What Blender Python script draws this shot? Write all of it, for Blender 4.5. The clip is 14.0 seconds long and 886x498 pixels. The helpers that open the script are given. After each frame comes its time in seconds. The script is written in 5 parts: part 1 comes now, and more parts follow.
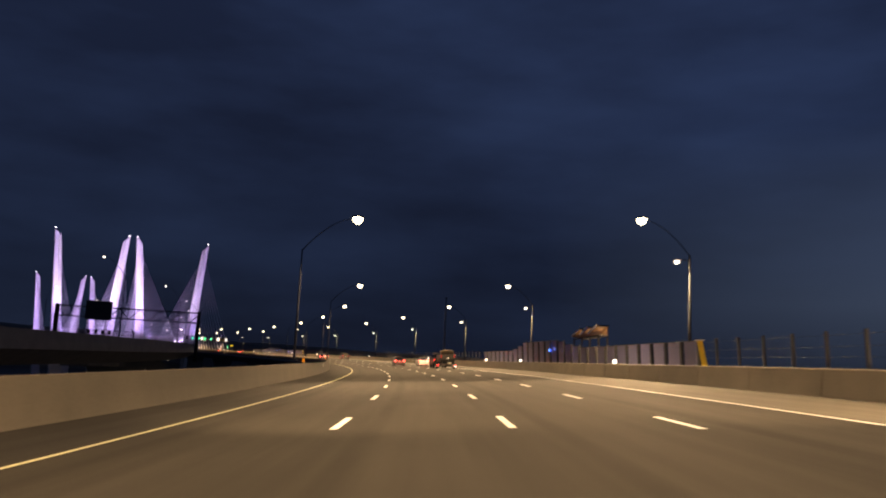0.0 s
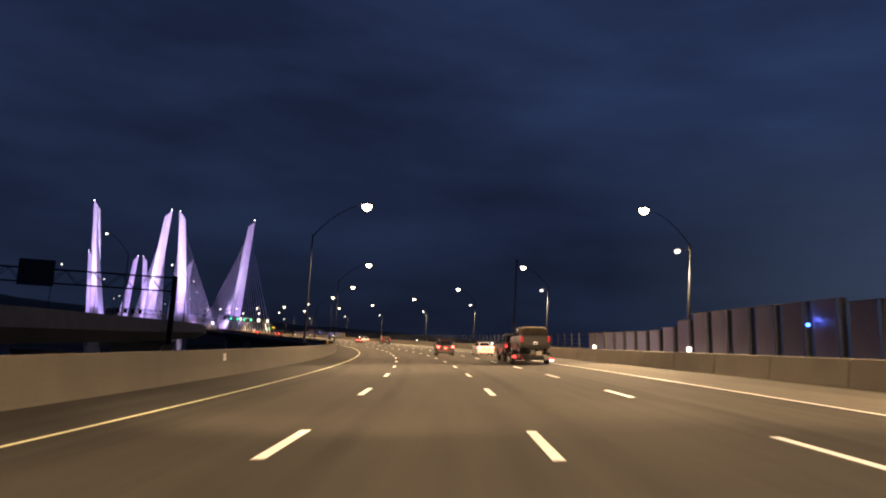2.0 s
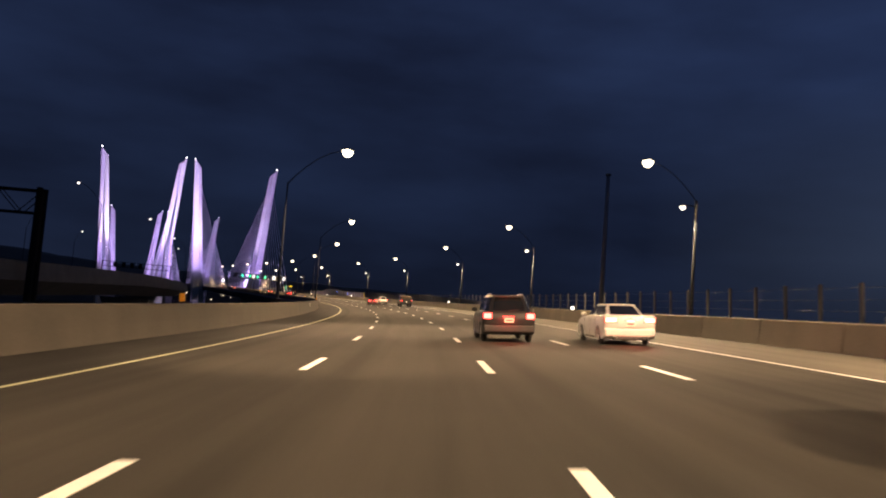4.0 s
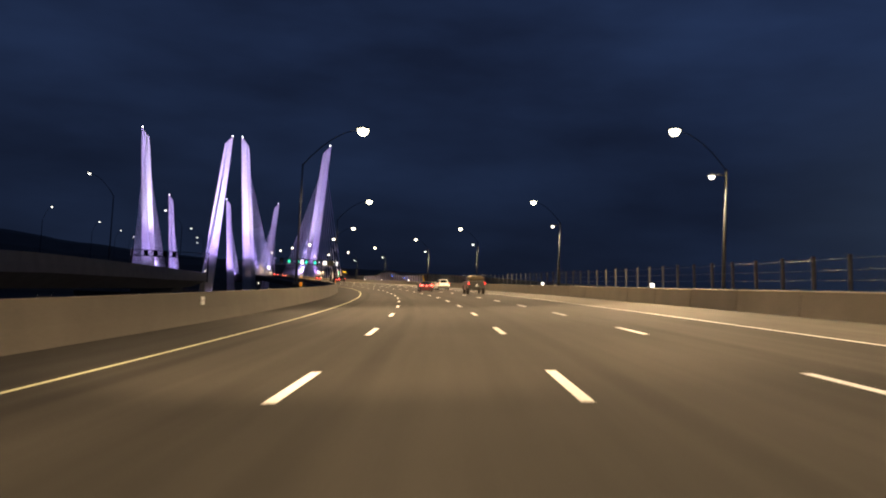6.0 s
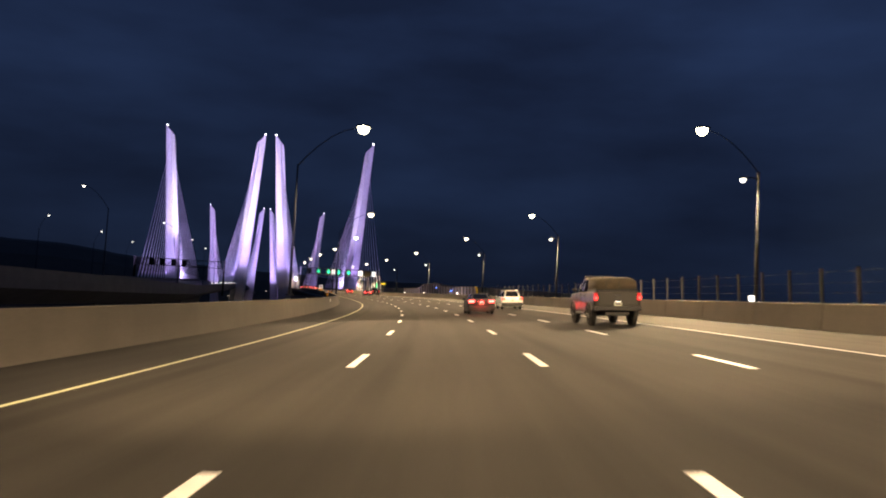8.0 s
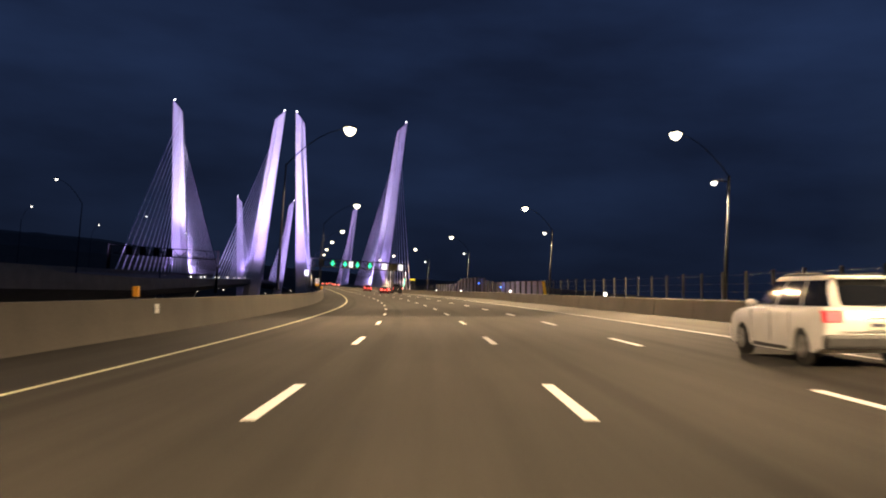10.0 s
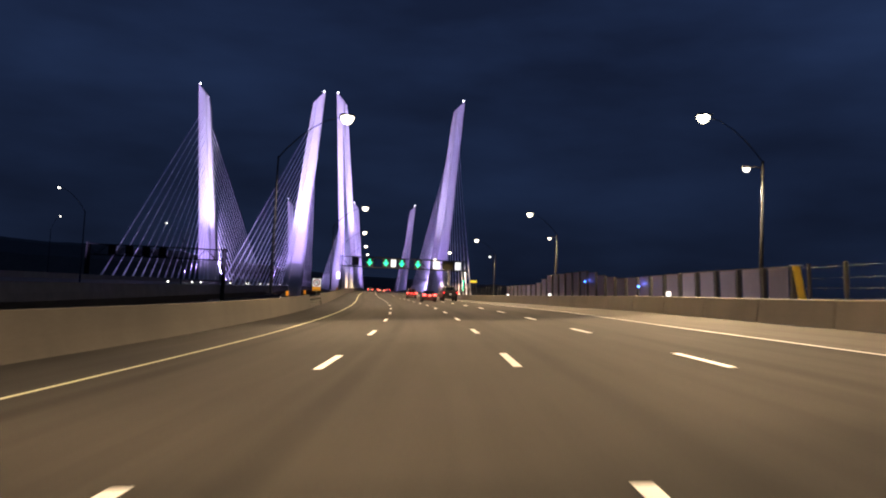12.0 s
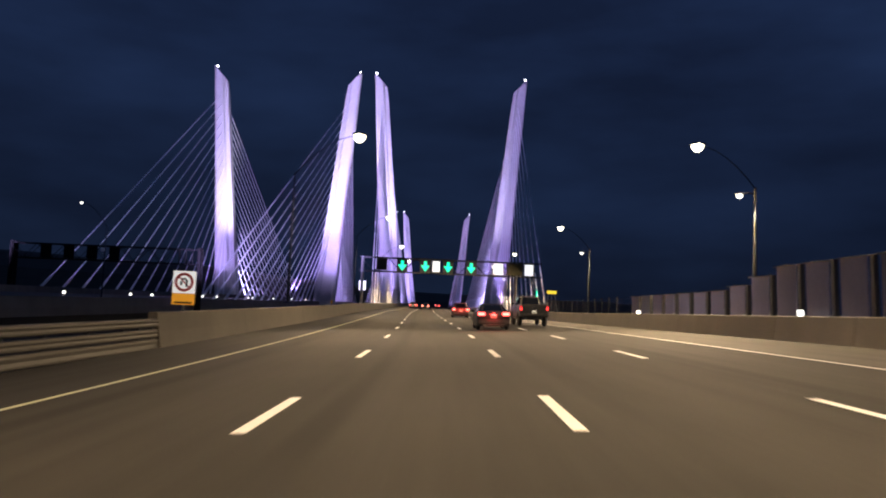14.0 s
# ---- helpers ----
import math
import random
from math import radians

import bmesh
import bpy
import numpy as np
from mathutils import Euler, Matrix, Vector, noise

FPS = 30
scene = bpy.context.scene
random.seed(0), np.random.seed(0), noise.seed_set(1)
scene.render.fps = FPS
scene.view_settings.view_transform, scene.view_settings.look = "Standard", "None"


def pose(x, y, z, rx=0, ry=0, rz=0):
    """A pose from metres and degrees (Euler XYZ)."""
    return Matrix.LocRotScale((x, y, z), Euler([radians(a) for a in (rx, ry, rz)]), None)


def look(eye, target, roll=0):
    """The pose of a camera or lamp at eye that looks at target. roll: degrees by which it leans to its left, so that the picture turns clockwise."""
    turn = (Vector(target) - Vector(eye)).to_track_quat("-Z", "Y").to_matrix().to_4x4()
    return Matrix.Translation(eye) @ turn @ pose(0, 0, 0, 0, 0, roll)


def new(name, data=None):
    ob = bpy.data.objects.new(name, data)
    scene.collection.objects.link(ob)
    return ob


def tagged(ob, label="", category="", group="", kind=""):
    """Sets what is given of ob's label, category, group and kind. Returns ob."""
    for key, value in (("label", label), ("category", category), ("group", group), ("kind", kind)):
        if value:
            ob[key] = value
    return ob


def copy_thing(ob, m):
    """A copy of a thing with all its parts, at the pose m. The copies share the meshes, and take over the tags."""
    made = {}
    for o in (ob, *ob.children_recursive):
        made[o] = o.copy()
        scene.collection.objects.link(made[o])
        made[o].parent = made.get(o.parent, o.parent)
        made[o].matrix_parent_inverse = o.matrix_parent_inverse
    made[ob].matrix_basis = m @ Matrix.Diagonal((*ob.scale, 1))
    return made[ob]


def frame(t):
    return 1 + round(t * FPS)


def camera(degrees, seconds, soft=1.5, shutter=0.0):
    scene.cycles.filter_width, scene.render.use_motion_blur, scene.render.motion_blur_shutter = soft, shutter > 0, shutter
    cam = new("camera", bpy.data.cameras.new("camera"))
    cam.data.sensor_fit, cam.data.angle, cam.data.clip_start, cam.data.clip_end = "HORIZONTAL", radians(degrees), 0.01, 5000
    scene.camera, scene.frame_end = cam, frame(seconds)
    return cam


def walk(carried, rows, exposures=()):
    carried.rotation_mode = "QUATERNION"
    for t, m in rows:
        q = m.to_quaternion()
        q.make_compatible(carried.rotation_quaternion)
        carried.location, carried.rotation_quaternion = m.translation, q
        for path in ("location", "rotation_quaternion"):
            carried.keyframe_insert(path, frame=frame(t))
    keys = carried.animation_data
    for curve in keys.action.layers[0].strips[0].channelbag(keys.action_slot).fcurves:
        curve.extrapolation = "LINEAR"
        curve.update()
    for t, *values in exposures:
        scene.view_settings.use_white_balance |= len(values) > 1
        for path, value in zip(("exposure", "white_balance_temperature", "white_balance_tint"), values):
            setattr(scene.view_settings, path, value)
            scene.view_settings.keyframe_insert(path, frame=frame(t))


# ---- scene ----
cam = camera(58.75, 14.0, soft=2.0, shutter=0.25)
walk(cam, [
    (0.0, pose(0.215, 0.000, 2.120, 99.115, -2.708, 0.001)),
    (0.5, pose(0.165, 14.079, 2.332, 97.581, -2.841, 2.320)),
    (1.0, pose(-0.089, 27.943, 2.607, 97.292, -2.715, 3.601)),
    (1.5, pose(-0.550, 41.679, 2.889, 97.662, -3.407, 3.980)),
    (2.0, pose(-1.201, 55.396, 3.165, 97.818, -3.402, 4.448)),
    (2.5, pose(-2.142, 69.497, 3.375, 97.851, -3.575, 4.971)),
    (3.0, pose(-3.270, 83.081, 3.611, 97.313, -4.077, 5.493)),
    (3.2, pose(-3.757, 88.536, 3.689, 96.843, -4.221, 5.706)),
    (5.3, pose(-11.933, 146.044, 4.592, 93.284, -3.072, 10.690)),
    (5.5, pose(-12.901, 151.413, 4.702, 93.241, -2.776, 11.264)),
    (6.0, pose(-15.624, 164.819, 4.911, 93.520, -2.711, 12.328)),
    (6.5, pose(-18.540, 178.122, 5.135, 93.756, -2.933, 13.394)),
    (7.0, pose(-21.586, 191.086, 5.314, 94.065, -2.782, 14.492)),
    (7.5, pose(-25.118, 205.046, 5.614, 94.231, -2.864, 15.398)),
    (8.0, pose(-28.621, 218.397, 5.806, 94.368, -2.893, 16.251)),
    (8.2, pose(-30.116, 223.667, 5.921, 94.326, -3.068, 16.526)),
    (10.3, pose(-47.600, 278.938, 6.905, 94.017, -3.003, 19.865)),
    (10.5, pose(-49.422, 284.104, 6.995, 93.936, -2.801, 20.400)),
    (11.0, pose(-54.265, 297.030, 7.204, 94.016, -2.854, 21.763)),
    (11.5, pose(-59.305, 309.834, 7.406, 94.209, -2.838, 23.020)),
    (12.0, pose(-64.544, 322.488, 7.652, 94.272, -2.478, 23.802)),
    (12.5, pose(-70.062, 335.098, 7.894, 94.186, -2.245, 24.685)),
    (13.0, pose(-75.788, 347.447, 8.121, 94.160, -2.281, 25.750)),
    (13.5, pose(-81.643, 359.735, 8.386, 94.484, -2.074, 26.933)),
    (14.0, pose(-87.928, 371.991, 8.651, 95.260, -2.313, 27.876))
], [(0.0, 0.42, 7300, 13), (0.5, 0.6, 6800, 13), (1.0, 0.3, 6800, 14), (1.5, 0.3, 6800, 18), (2.0, 0.6, 6800, 13), (2.5, 0.55, 6800, 14), (3.0, 0.42, 6800, 15),
    (5.3, 0.25, 6600, 12), (6.0, 0.4, 6500, 8), (6.5, 0.4, 6450, 9), (7.0, 0.1, 6400, 12), (8.0, 0.4, 6500, 8), (10.3, 0.3, 6400, 9), (11.0, -0.2, 6300, 15), (12.0, 0.3, 6300, 10), (12.5, 0.05, 6350, 13), (13.0, 0.0, 6250, 13), (14.0, 0.2, 6100, 8)])

# ---- the road's line: curvature, height and cross fall along it ----
KNOTS = [0.000899, 0.00105, 0.001207, 0.001235, 0.001282, 0.00126, 0.001242, 0.001229, 0.001331, 0.000914,
         -0.000111, -0.000236, -0.00004, 0.000022, 0.000024, 0.000032]
RISE = [0.0, 1.814, 3.44, 5.13, 6.766, 8.773, 10.988, 13.203, 15.417, 16.6, 17.0, 17.0]
RS = np.arange(-40.0, 761.0, 1.0)
_kk = np.interp(RS, -40 + 50.0 * np.arange(16), KNOTS)
_th = np.concatenate([[0], np.cumsum((_kk[1:] + _kk[:-1]) / 2)])
_th -= np.interp(0, RS, _th)
_dx, _dy = -np.sin(_th), np.cos(_th)
_rx = np.concatenate([[0], np.cumsum((_dx[1:] + _dx[:-1]) / 2)])
_ry = np.concatenate([[0], np.cumsum((_dy[1:] + _dy[:-1]) / 2)])
_rx -= np.interp(0, RS, _rx)
_ry -= np.interp(0, RS, _ry)


def fall(s):
    return float(np.interp(s, [250, 380, 500], [-0.0565, -0.0573, 0.0043]))


def heading(s):
    return float(np.interp(s, RS, _th))


def rise(s):
    return float(np.interp(s, -40 + 100.0 * np.arange(12), RISE))


def on_road(s, lat, up=0.0):
    """A point s metres along the road, lat metres to the right of the driven lane's middle, up above the surface."""
    t = heading(s)
    over = max(s - 760, 0.0) + min(s + 40, 0.0)
    x = float(np.interp(s, RS, _rx)) + lat * math.cos(t) - math.sin(t) * over
    y = float(np.interp(s, RS, _ry)) + lat * math.sin(t) + math.cos(t) * over
    return Vector((x, y, rise(s) + up - fall(s) * lat))


def road_pose(s, lat, up=0.0, upright=False, turn=0.0):
    """A pose on the road: x to the right, y onward, z up (or square to the surface)."""
    t = heading(s)
    m = Matrix.Translation(on_road(s, lat, up)) @ Matrix.Rotation(t, 4, "Z")
    if not upright:
        m = m @ Matrix.Rotation(math.atan((rise(s + 2) - rise(s - 2)) / 4), 4, "X") @ Matrix.Rotation(math.atan(fall(s)), 4, "Y")
    return m @ Matrix.Rotation(radians(turn), 4, "Z")


# the far bridge's axes: across and along, from the near pylons
BX, BY, BA = -246.02, 605.27, 0.509


def on_bridge(across, along, z):
    return Vector((BX + across * math.cos(BA) - along * math.sin(BA), BY + across * math.sin(BA) + along * math.cos(BA), z))


WATER = -30.0
LAMP_S = [61.57 + 53.309 * k + o for k, o in zip(range(-2, 23), [0, 0, -1.05, 2.77, -0.1, -0.08, -2.86, 0.97, -1.87, 2.29, -0.07] + [0] * 14)]

# ---- night sky ----
world = bpy.data.worlds.new("night_sky")
scene.world = world
world.use_nodes = True
wn, wl = world.node_tree.nodes, world.node_tree.links
bg = wn["Background"]
tc = wn.new("ShaderNodeTexCoord")
mp = wn.new("ShaderNodeMapping")
mp.inputs["Scale"].default_value = (1.5, 1.5, 5.0)
mp.inputs["Location"].default_value = (0.4, 0.15, 0.3)
cl = wn.new("ShaderNodeTexNoise")
cl.inputs["Scale"].default_value, cl.inputs["Detail"].default_value, cl.inputs["Roughness"].default_value = 1.6, 5.0, 0.5
ramp = wn.new("ShaderNodeValToRGB")
ramp.color_ramp.elements[0].position, ramp.color_ramp.elements[1].position = 0.34, 0.72
ramp.color_ramp.elements[0].color = (0.0062, 0.0104, 0.027, 1)
ramp.color_ramp.elements[1].color = (0.0138, 0.0255, 0.067, 1)
wl.new(tc.outputs["Generated"], mp.inputs["Vector"])
wl.new(mp.outputs["Vector"], cl.inputs["Vector"])
wl.new(cl.outputs["Fac"], ramp.inputs["Fac"])
# a paler slate-blue break in the cloud low over one shore
sx = wn.new("ShaderNodeSeparateXYZ")
wl.new(tc.outputs["Generated"], sx.inputs[0])
side, low, both, pale = wn.new("ShaderNodeMapRange"), wn.new("ShaderNodeValToRGB"), wn.new("ShaderNodeMath"), wn.new("ShaderNodeMix")
side.inputs["From Min"].default_value, side.inputs["From Max"].default_value = 0.12, 0.65
wl.new(sx.outputs["X"], side.inputs["Value"])
low.color_ramp.elements[0].position, low.color_ramp.elements[0].color = 0.0, (0.25, 0.25, 0.25, 1)
low.color_ramp.elements[1].position, low.color_ramp.elements[1].color = 0.30, (0, 0, 0, 1)
mid = low.color_ramp.elements.new(0.10)
mid.color = (1, 1, 1, 1)
wl.new(sx.outputs["Z"], low.inputs["Fac"])
both.operation = "MULTIPLY"
wl.new(side.outputs["Result"], both.inputs[0])
wl.new(low.outputs["Color"], both.inputs[1])
pale.data_type = "RGBA"
pale.inputs["B"].default_value = (0.046, 0.072, 0.135, 1)
wl.new(both.outputs[0], pale.inputs["Factor"])
wl.new(ramp.outputs["Color"], pale.inputs["A"])
# thicker, darker cloud towards the horizon
thick, dim = wn.new("ShaderNodeValToRGB"), wn.new("ShaderNodeMix")
thick.color_ramp.elements[0].position, thick.color_ramp.elements[0].color = 0.0, (0.62, 0.55, 0.48, 1)
thick.color_ramp.elements[1].position, thick.color_ramp.elements[1].color = 0.42, (1.12, 1.15, 1.2, 1)
thick.color_ramp.elements.new(0.13).color = (0.72, 0.70, 0.68, 1)
wl.new(sx.outputs["Z"], thick.inputs["Fac"])
dim.data_type, dim.blend_type = "RGBA", "MULTIPLY"
dim.inputs["Factor"].default_value = 1.0
wl.new(pale.outputs["Result"], dim.inputs["A"])
wl.new(thick.outputs["Color"], dim.inputs["B"])
wl.new(dim.outputs["Result"], bg.inputs["Color"])
bg.inputs["Strength"].default_value = 1.0

# ---- lights: the road lamps and the pylons' floodlights ----
ROAD_LAMP_WATTS, FLOOD_WATTS, LAMP_COLOUR = 31000.0, 190000.0, (1.0, 0.68, 0.365)


def spot(name, eye, target, watts, colour, degrees, blend=0.6, radius=0.25):
    d = bpy.data.lights.new(name, "SPOT")
    d.energy, d.color, d.spot_size, d.spot_blend, d.shadow_soft_size = watts, colour, radians(degrees), blend, radius
    ob = new(name, d)
    ob.matrix_world = look(eye, target)
    return ob


for s in LAMP_S[:13]:
    for lat, share in ((-5.0, 0.46), (17.5, 0.86)):
        # one beam down and two thrown up and down the road, as a road lens spreads them
        p = on_road(s, lat, 11.9)
        p.z -= 0.35
        watts = ROAD_LAMP_WATTS * share
        spot("road_lamp_light", p, on_road(s, lat + (1.6 if lat < 0 else -0.7), 6.5), watts * 0.46, LAMP_COLOUR, 142, 0.3)
        for way in (-17.5, 17.5):
            spot("road_lamp_light", p, on_road(s + way, 0.0 if lat < 0 else 10.0, 0.0), watts * 1.05, LAMP_COLOUR, 56, 0.6)
    p = on_road(s, 20.3, 8.7)
    spot("path_lamp_light", p, on_road(s, 19.0, 3.7), 3600.0, (1.0, 0.82, 0.60), 158, 0.2, 0.15)
LEGS = ((-55.4, -1, 1.2), (-2.45, 1, 1.2), (2.45, -1, 0.9), (57.8, 1, 0.3))
for along in (0.0, 366.0):
    for top, lean, white in LEGS:
        base = top - lean * 7.5
        # along the front fan, from beside the deck
        eye = on_bridge(top + lean * 1.5, along - 195.0, rise(656 + along - 195) - 2.0)
        spot("cable_floodlight", eye, on_bridge(top - lean * 4, along, 88.0), FLOOD_WATTS * 2.6 * white, (0.53, 0.41, 1.0), 40, 0.3, 0.5)
        # violet over the front face, above its lower stage
        eye = on_bridge(base - lean * 3.0, along - 58.0, 13.8)
        spot("pylon_floodlight", eye, on_bridge(base + lean * 3, along, 52.9), FLOOD_WATTS * (0.68 + 0.2 * white), (0.46, 0.31, 1.0), 49, 0.1, 0.5)
        # white at half height, from the deck's side
        eye = on_bridge(base - lean * 11.0, along - 22.0, 14.0)
        spot("pylon_floodlight", eye, on_bridge(base + lean * 3, along, 76.0), FLOOD_WATTS * 1.25 * white, (0.86, 0.74, 1.0), 46, 1.0, 0.5)
        # the shaft below the deck
        if along == 0 and abs(top) < 10:
            spot("pier_floodlight", on_bridge(base - lean * 6.0, -58.0, -8.0), on_bridge(base + lean * 1.0, 0, 1.5), FLOOD_WATTS * 0.16, (0.75, 0.62, 1.0), 8, 0.2, 0.4)
        # up along the rear fan
        eye = on_bridge(base - lean * 2.0, along + 5.0, 15.0)
        spot("cable_floodlight", eye, on_bridge(base + lean * 1.0, along + 60.0, 48.0), FLOOD_WATTS * 0.55, (0.55, 0.42, 1.0), 76, 0.5, 0.5)

# ---- materials ----
def nodes_of(name):
    m = bpy.data.materials.new(name)
    m.use_nodes = True
    return m, m.node_tree.nodes, m.node_tree.links, m.node_tree.nodes["Principled BSDF"]


def surface(name, dark, light, scale=4.0, rough=0.7, metal=0.0, bump=0.15, fine=60.0, coat=0.0, vary=0.0, placed=False):
    """A painted, cast or woven surface: two tones at two scales, with fine relief."""
    m, n, l, b = nodes_of(name)
    tcn = n.new("ShaderNodeTexCoord")
    big, small = n.new("ShaderNodeTexNoise"), n.new("ShaderNodeTexNoise")
    big.inputs["Scale"].default_value, big.inputs["Detail"].default_value = scale, 6.0
    small.inputs["Scale"].default_value, small.inputs["Detail"].default_value = fine, 4.0
    mix = n.new("ShaderNodeMath")
    mix.operation = "MULTIPLY_ADD"
    mix.inputs[1].default_value = 0.65
    scaled = n.new("ShaderNodeMath")
    scaled.operation = "MULTIPLY"
    scaled.inputs[1].default_value = 0.35
    r = n.new("ShaderNodeValToRGB")
    r.color_ramp.elements[0].position, r.color_ramp.elements[1].position = 0.3, 0.7
    r.color_ramp.elements[0].color, r.color_ramp.elements[1].color = (*dark, 1), (*light, 1)
    where = n.new("ShaderNodeNewGeometry").outputs["Position"] if placed else tcn.outputs["Object"]
    l.new(where, big.inputs["Vector"])
    l.new(where, small.inputs["Vector"])
    l.new(small.outputs["Fac"], scaled.inputs[0])
    l.new(big.outputs["Fac"], mix.inputs[0])
    l.new(scaled.outputs[0], mix.inputs[2])
    l.new(mix.outputs[0], r.inputs["Fac"])
    colour = r.outputs["Color"]
    if vary:
        info, hsv = n.new("ShaderNodeObjectInfo"), n.new("ShaderNodeHueSaturation")
        mr = n.new("ShaderNodeMapRange")
        mr.inputs["To Min"].default_value, mr.inputs["To Max"].default_value = 1 - vary, 1 + vary
        l.new(info.outputs["Random"], mr.inputs["Value"])
        l.new(mr.outputs["Result"], hsv.inputs["Value"])
        l.new(colour, hsv.inputs["Color"])
        colour = hsv.outputs["Color"]
    l.new(colour, b.inputs["Base Color"])
    rr = n.new("ShaderNodeMapRange")
    rr.inputs["To Min"].default_value, rr.inputs["To Max"].default_value = max(rough - 0.1, 0.03), min(rough + 0.12, 1)
    l.new(big.outputs["Fac"], rr.inputs["Value"])
    l.new(rr.outputs["Result"], b.inputs["Roughness"])
    b.inputs["Metallic"].default_value = metal
    b.inputs["Coat Weight"].default_value = coat
    b.inputs["Coat Roughness"].default_value = 0.08
    if bump:
        bp = n.new("ShaderNodeBump")
        bp.inputs["Strength"].default_value, bp.inputs["Distance"].default_value = bump, 0.01
        l.new(small.outputs["Fac"], bp.inputs["Height"])
        l.new(bp.outputs["Normal"], b.inputs["Normal"])
    return m


def glow(name, colour, strength):
    m, n, l, b = nodes_of(name)
    b.inputs["Base Color"].default_value = (*[min(c * 0.6, 1) for c in colour], 1)
    b.inputs["Emission Color"].default_value = (*colour, 1)
    b.inputs["Emission Strength"].default_value = strength
    b.inputs["Roughness"].default_value = 0.4
    return m


def road_surface(name, dark, light, lane_wear):
    """Asphalt or deck concrete; the map runs in metres, across and along, with wear in the wheel paths."""
    m, n, l, b = nodes_of(name)
    uv = n.new("ShaderNodeUVMap")
    uv.uv_map = "metres"
    sep = n.new("ShaderNodeSeparateXYZ")
    l.new(uv.outputs["UV"], sep.inputs[0])
    stretch = n.new("ShaderNodeMapping")
    stretch.inputs["Scale"].default_value = (1.1, 0.035, 1)
    l.new(uv.outputs["UV"], stretch.inputs["Vector"])
    streak, stain, grain = (n.new("ShaderNodeTexNoise") for _ in range(3))
    streak.inputs["Scale"].default_value, streak.inputs["Detail"].default_value = 1.6, 5
    stain.inputs["Scale"].default_value, stain.inputs["Detail"].default_value = 0.16, 5
    grain.inputs["Scale"].default_value, grain.inputs["Detail"].default_value = 22, 3
    l.new(stretch.outputs["Vector"], streak.inputs["Vector"])
    l.new(uv.outputs["UV"], stain.inputs["Vector"])
    l.new(uv.outputs["UV"], grain.inputs["Vector"])
    wave = n.new("ShaderNodeMath")
    wave.operation = "MULTIPLY"
    wave.inputs[1].default_value = 2 * math.pi / 3.66
    l.new(sep.outputs["X"], wave.inputs[0])
    cosn = n.new("ShaderNodeMath")
    cosn.operation = "COSINE"
    l.new(wave.outputs[0], cosn.inputs[0])
    total = None
    for out, k in ((streak.outputs["Fac"], 0.55), (stain.outputs["Fac"], 0.35), (grain.outputs["Fac"], 0.16), (cosn.outputs[0], lane_wear)):
        mul = n.new("ShaderNodeMath")
        mul.operation = "MULTIPLY_ADD"
        mul.inputs[1].default_value = k
        l.new(out, mul.inputs[0])
        if total is None:
            mul.inputs[2].default_value = -0.03
        else:
            l.new(total, mul.inputs[2])
        total = mul.outputs[0]
    r = n.new("ShaderNodeValToRGB")
    r.color_ramp.elements[0].position, r.color_ramp.elements[1].position = 0.3, 0.72
    r.color_ramp.elements[0].color, r.color_ramp.elements[1].color = (*dark, 1), (*light, 1)
    l.new(total, r.inputs["Fac"])
    colour = r.outputs["Color"]
    if lane_wear:
        # a dark, worn paving joint in every lane, broken up along its length
        shift, wrap, dist, near, patchy, amount, tone = (n.new(k) for k in ("ShaderNodeMath", "ShaderNodeMath", "ShaderNodeMath", "ShaderNodeMapRange", "ShaderNodeMapRange", "ShaderNodeMath", "ShaderNodeMix"))
        shift.inputs[1].default_value = 1.02
        wrap.operation, wrap.inputs[1].default_value, wrap.inputs[2].default_value = "WRAP", 1.83, -1.83
        dist.operation, near.interpolation_type = "ABSOLUTE", "SMOOTHSTEP"
        near.inputs["From Min"].default_value, near.inputs["From Max"].default_value = 0.06, 0.34
        near.inputs["To Min"].default_value, near.inputs["To Max"].default_value = 1.0, 0.0
        patchy.inputs["From Min"].default_value, patchy.inputs["From Max"].default_value = 0.35, 0.6
        patchy.inputs["To Min"].default_value, patchy.inputs["To Max"].default_value = 0.15, 0.6
        amount.operation = "MULTIPLY"
        tone.data_type = "RGBA"
        tone.inputs["B"].default_value = (*[c * 0.45 for c in dark], 1)
        l.new(sep.outputs["X"], shift.inputs[0])
        l.new(shift.outputs[0], wrap.inputs[0])
        l.new(wrap.outputs[0], dist.inputs[0])
        l.new(dist.outputs[0], near.inputs["Value"])
        l.new(stain.outputs["Fac"], patchy.inputs["Value"])
        l.new(near.outputs["Result"], amount.inputs[0])
        l.new(patchy.outputs["Result"], amount.inputs[1])
        l.new(amount.outputs[0], tone.inputs["Factor"])
        l.new(colour, tone.inputs["A"])
        colour = tone.outputs["Result"]
    l.new(colour, b.inputs["Base Color"])
    b.inputs["Roughness"].default_value = 0.9
    b.inputs["Specular IOR Level"].default_value = 0.2
    bp = n.new("ShaderNodeBump")
    bp.inputs["Strength"].default_value, bp.inputs["Distance"].default_value = 0.25, 0.006
    l.new(grain.outputs["Fac"], bp.inputs["Height"])
    l.new(bp.outputs["Normal"], b.inputs["Normal"])
    return m


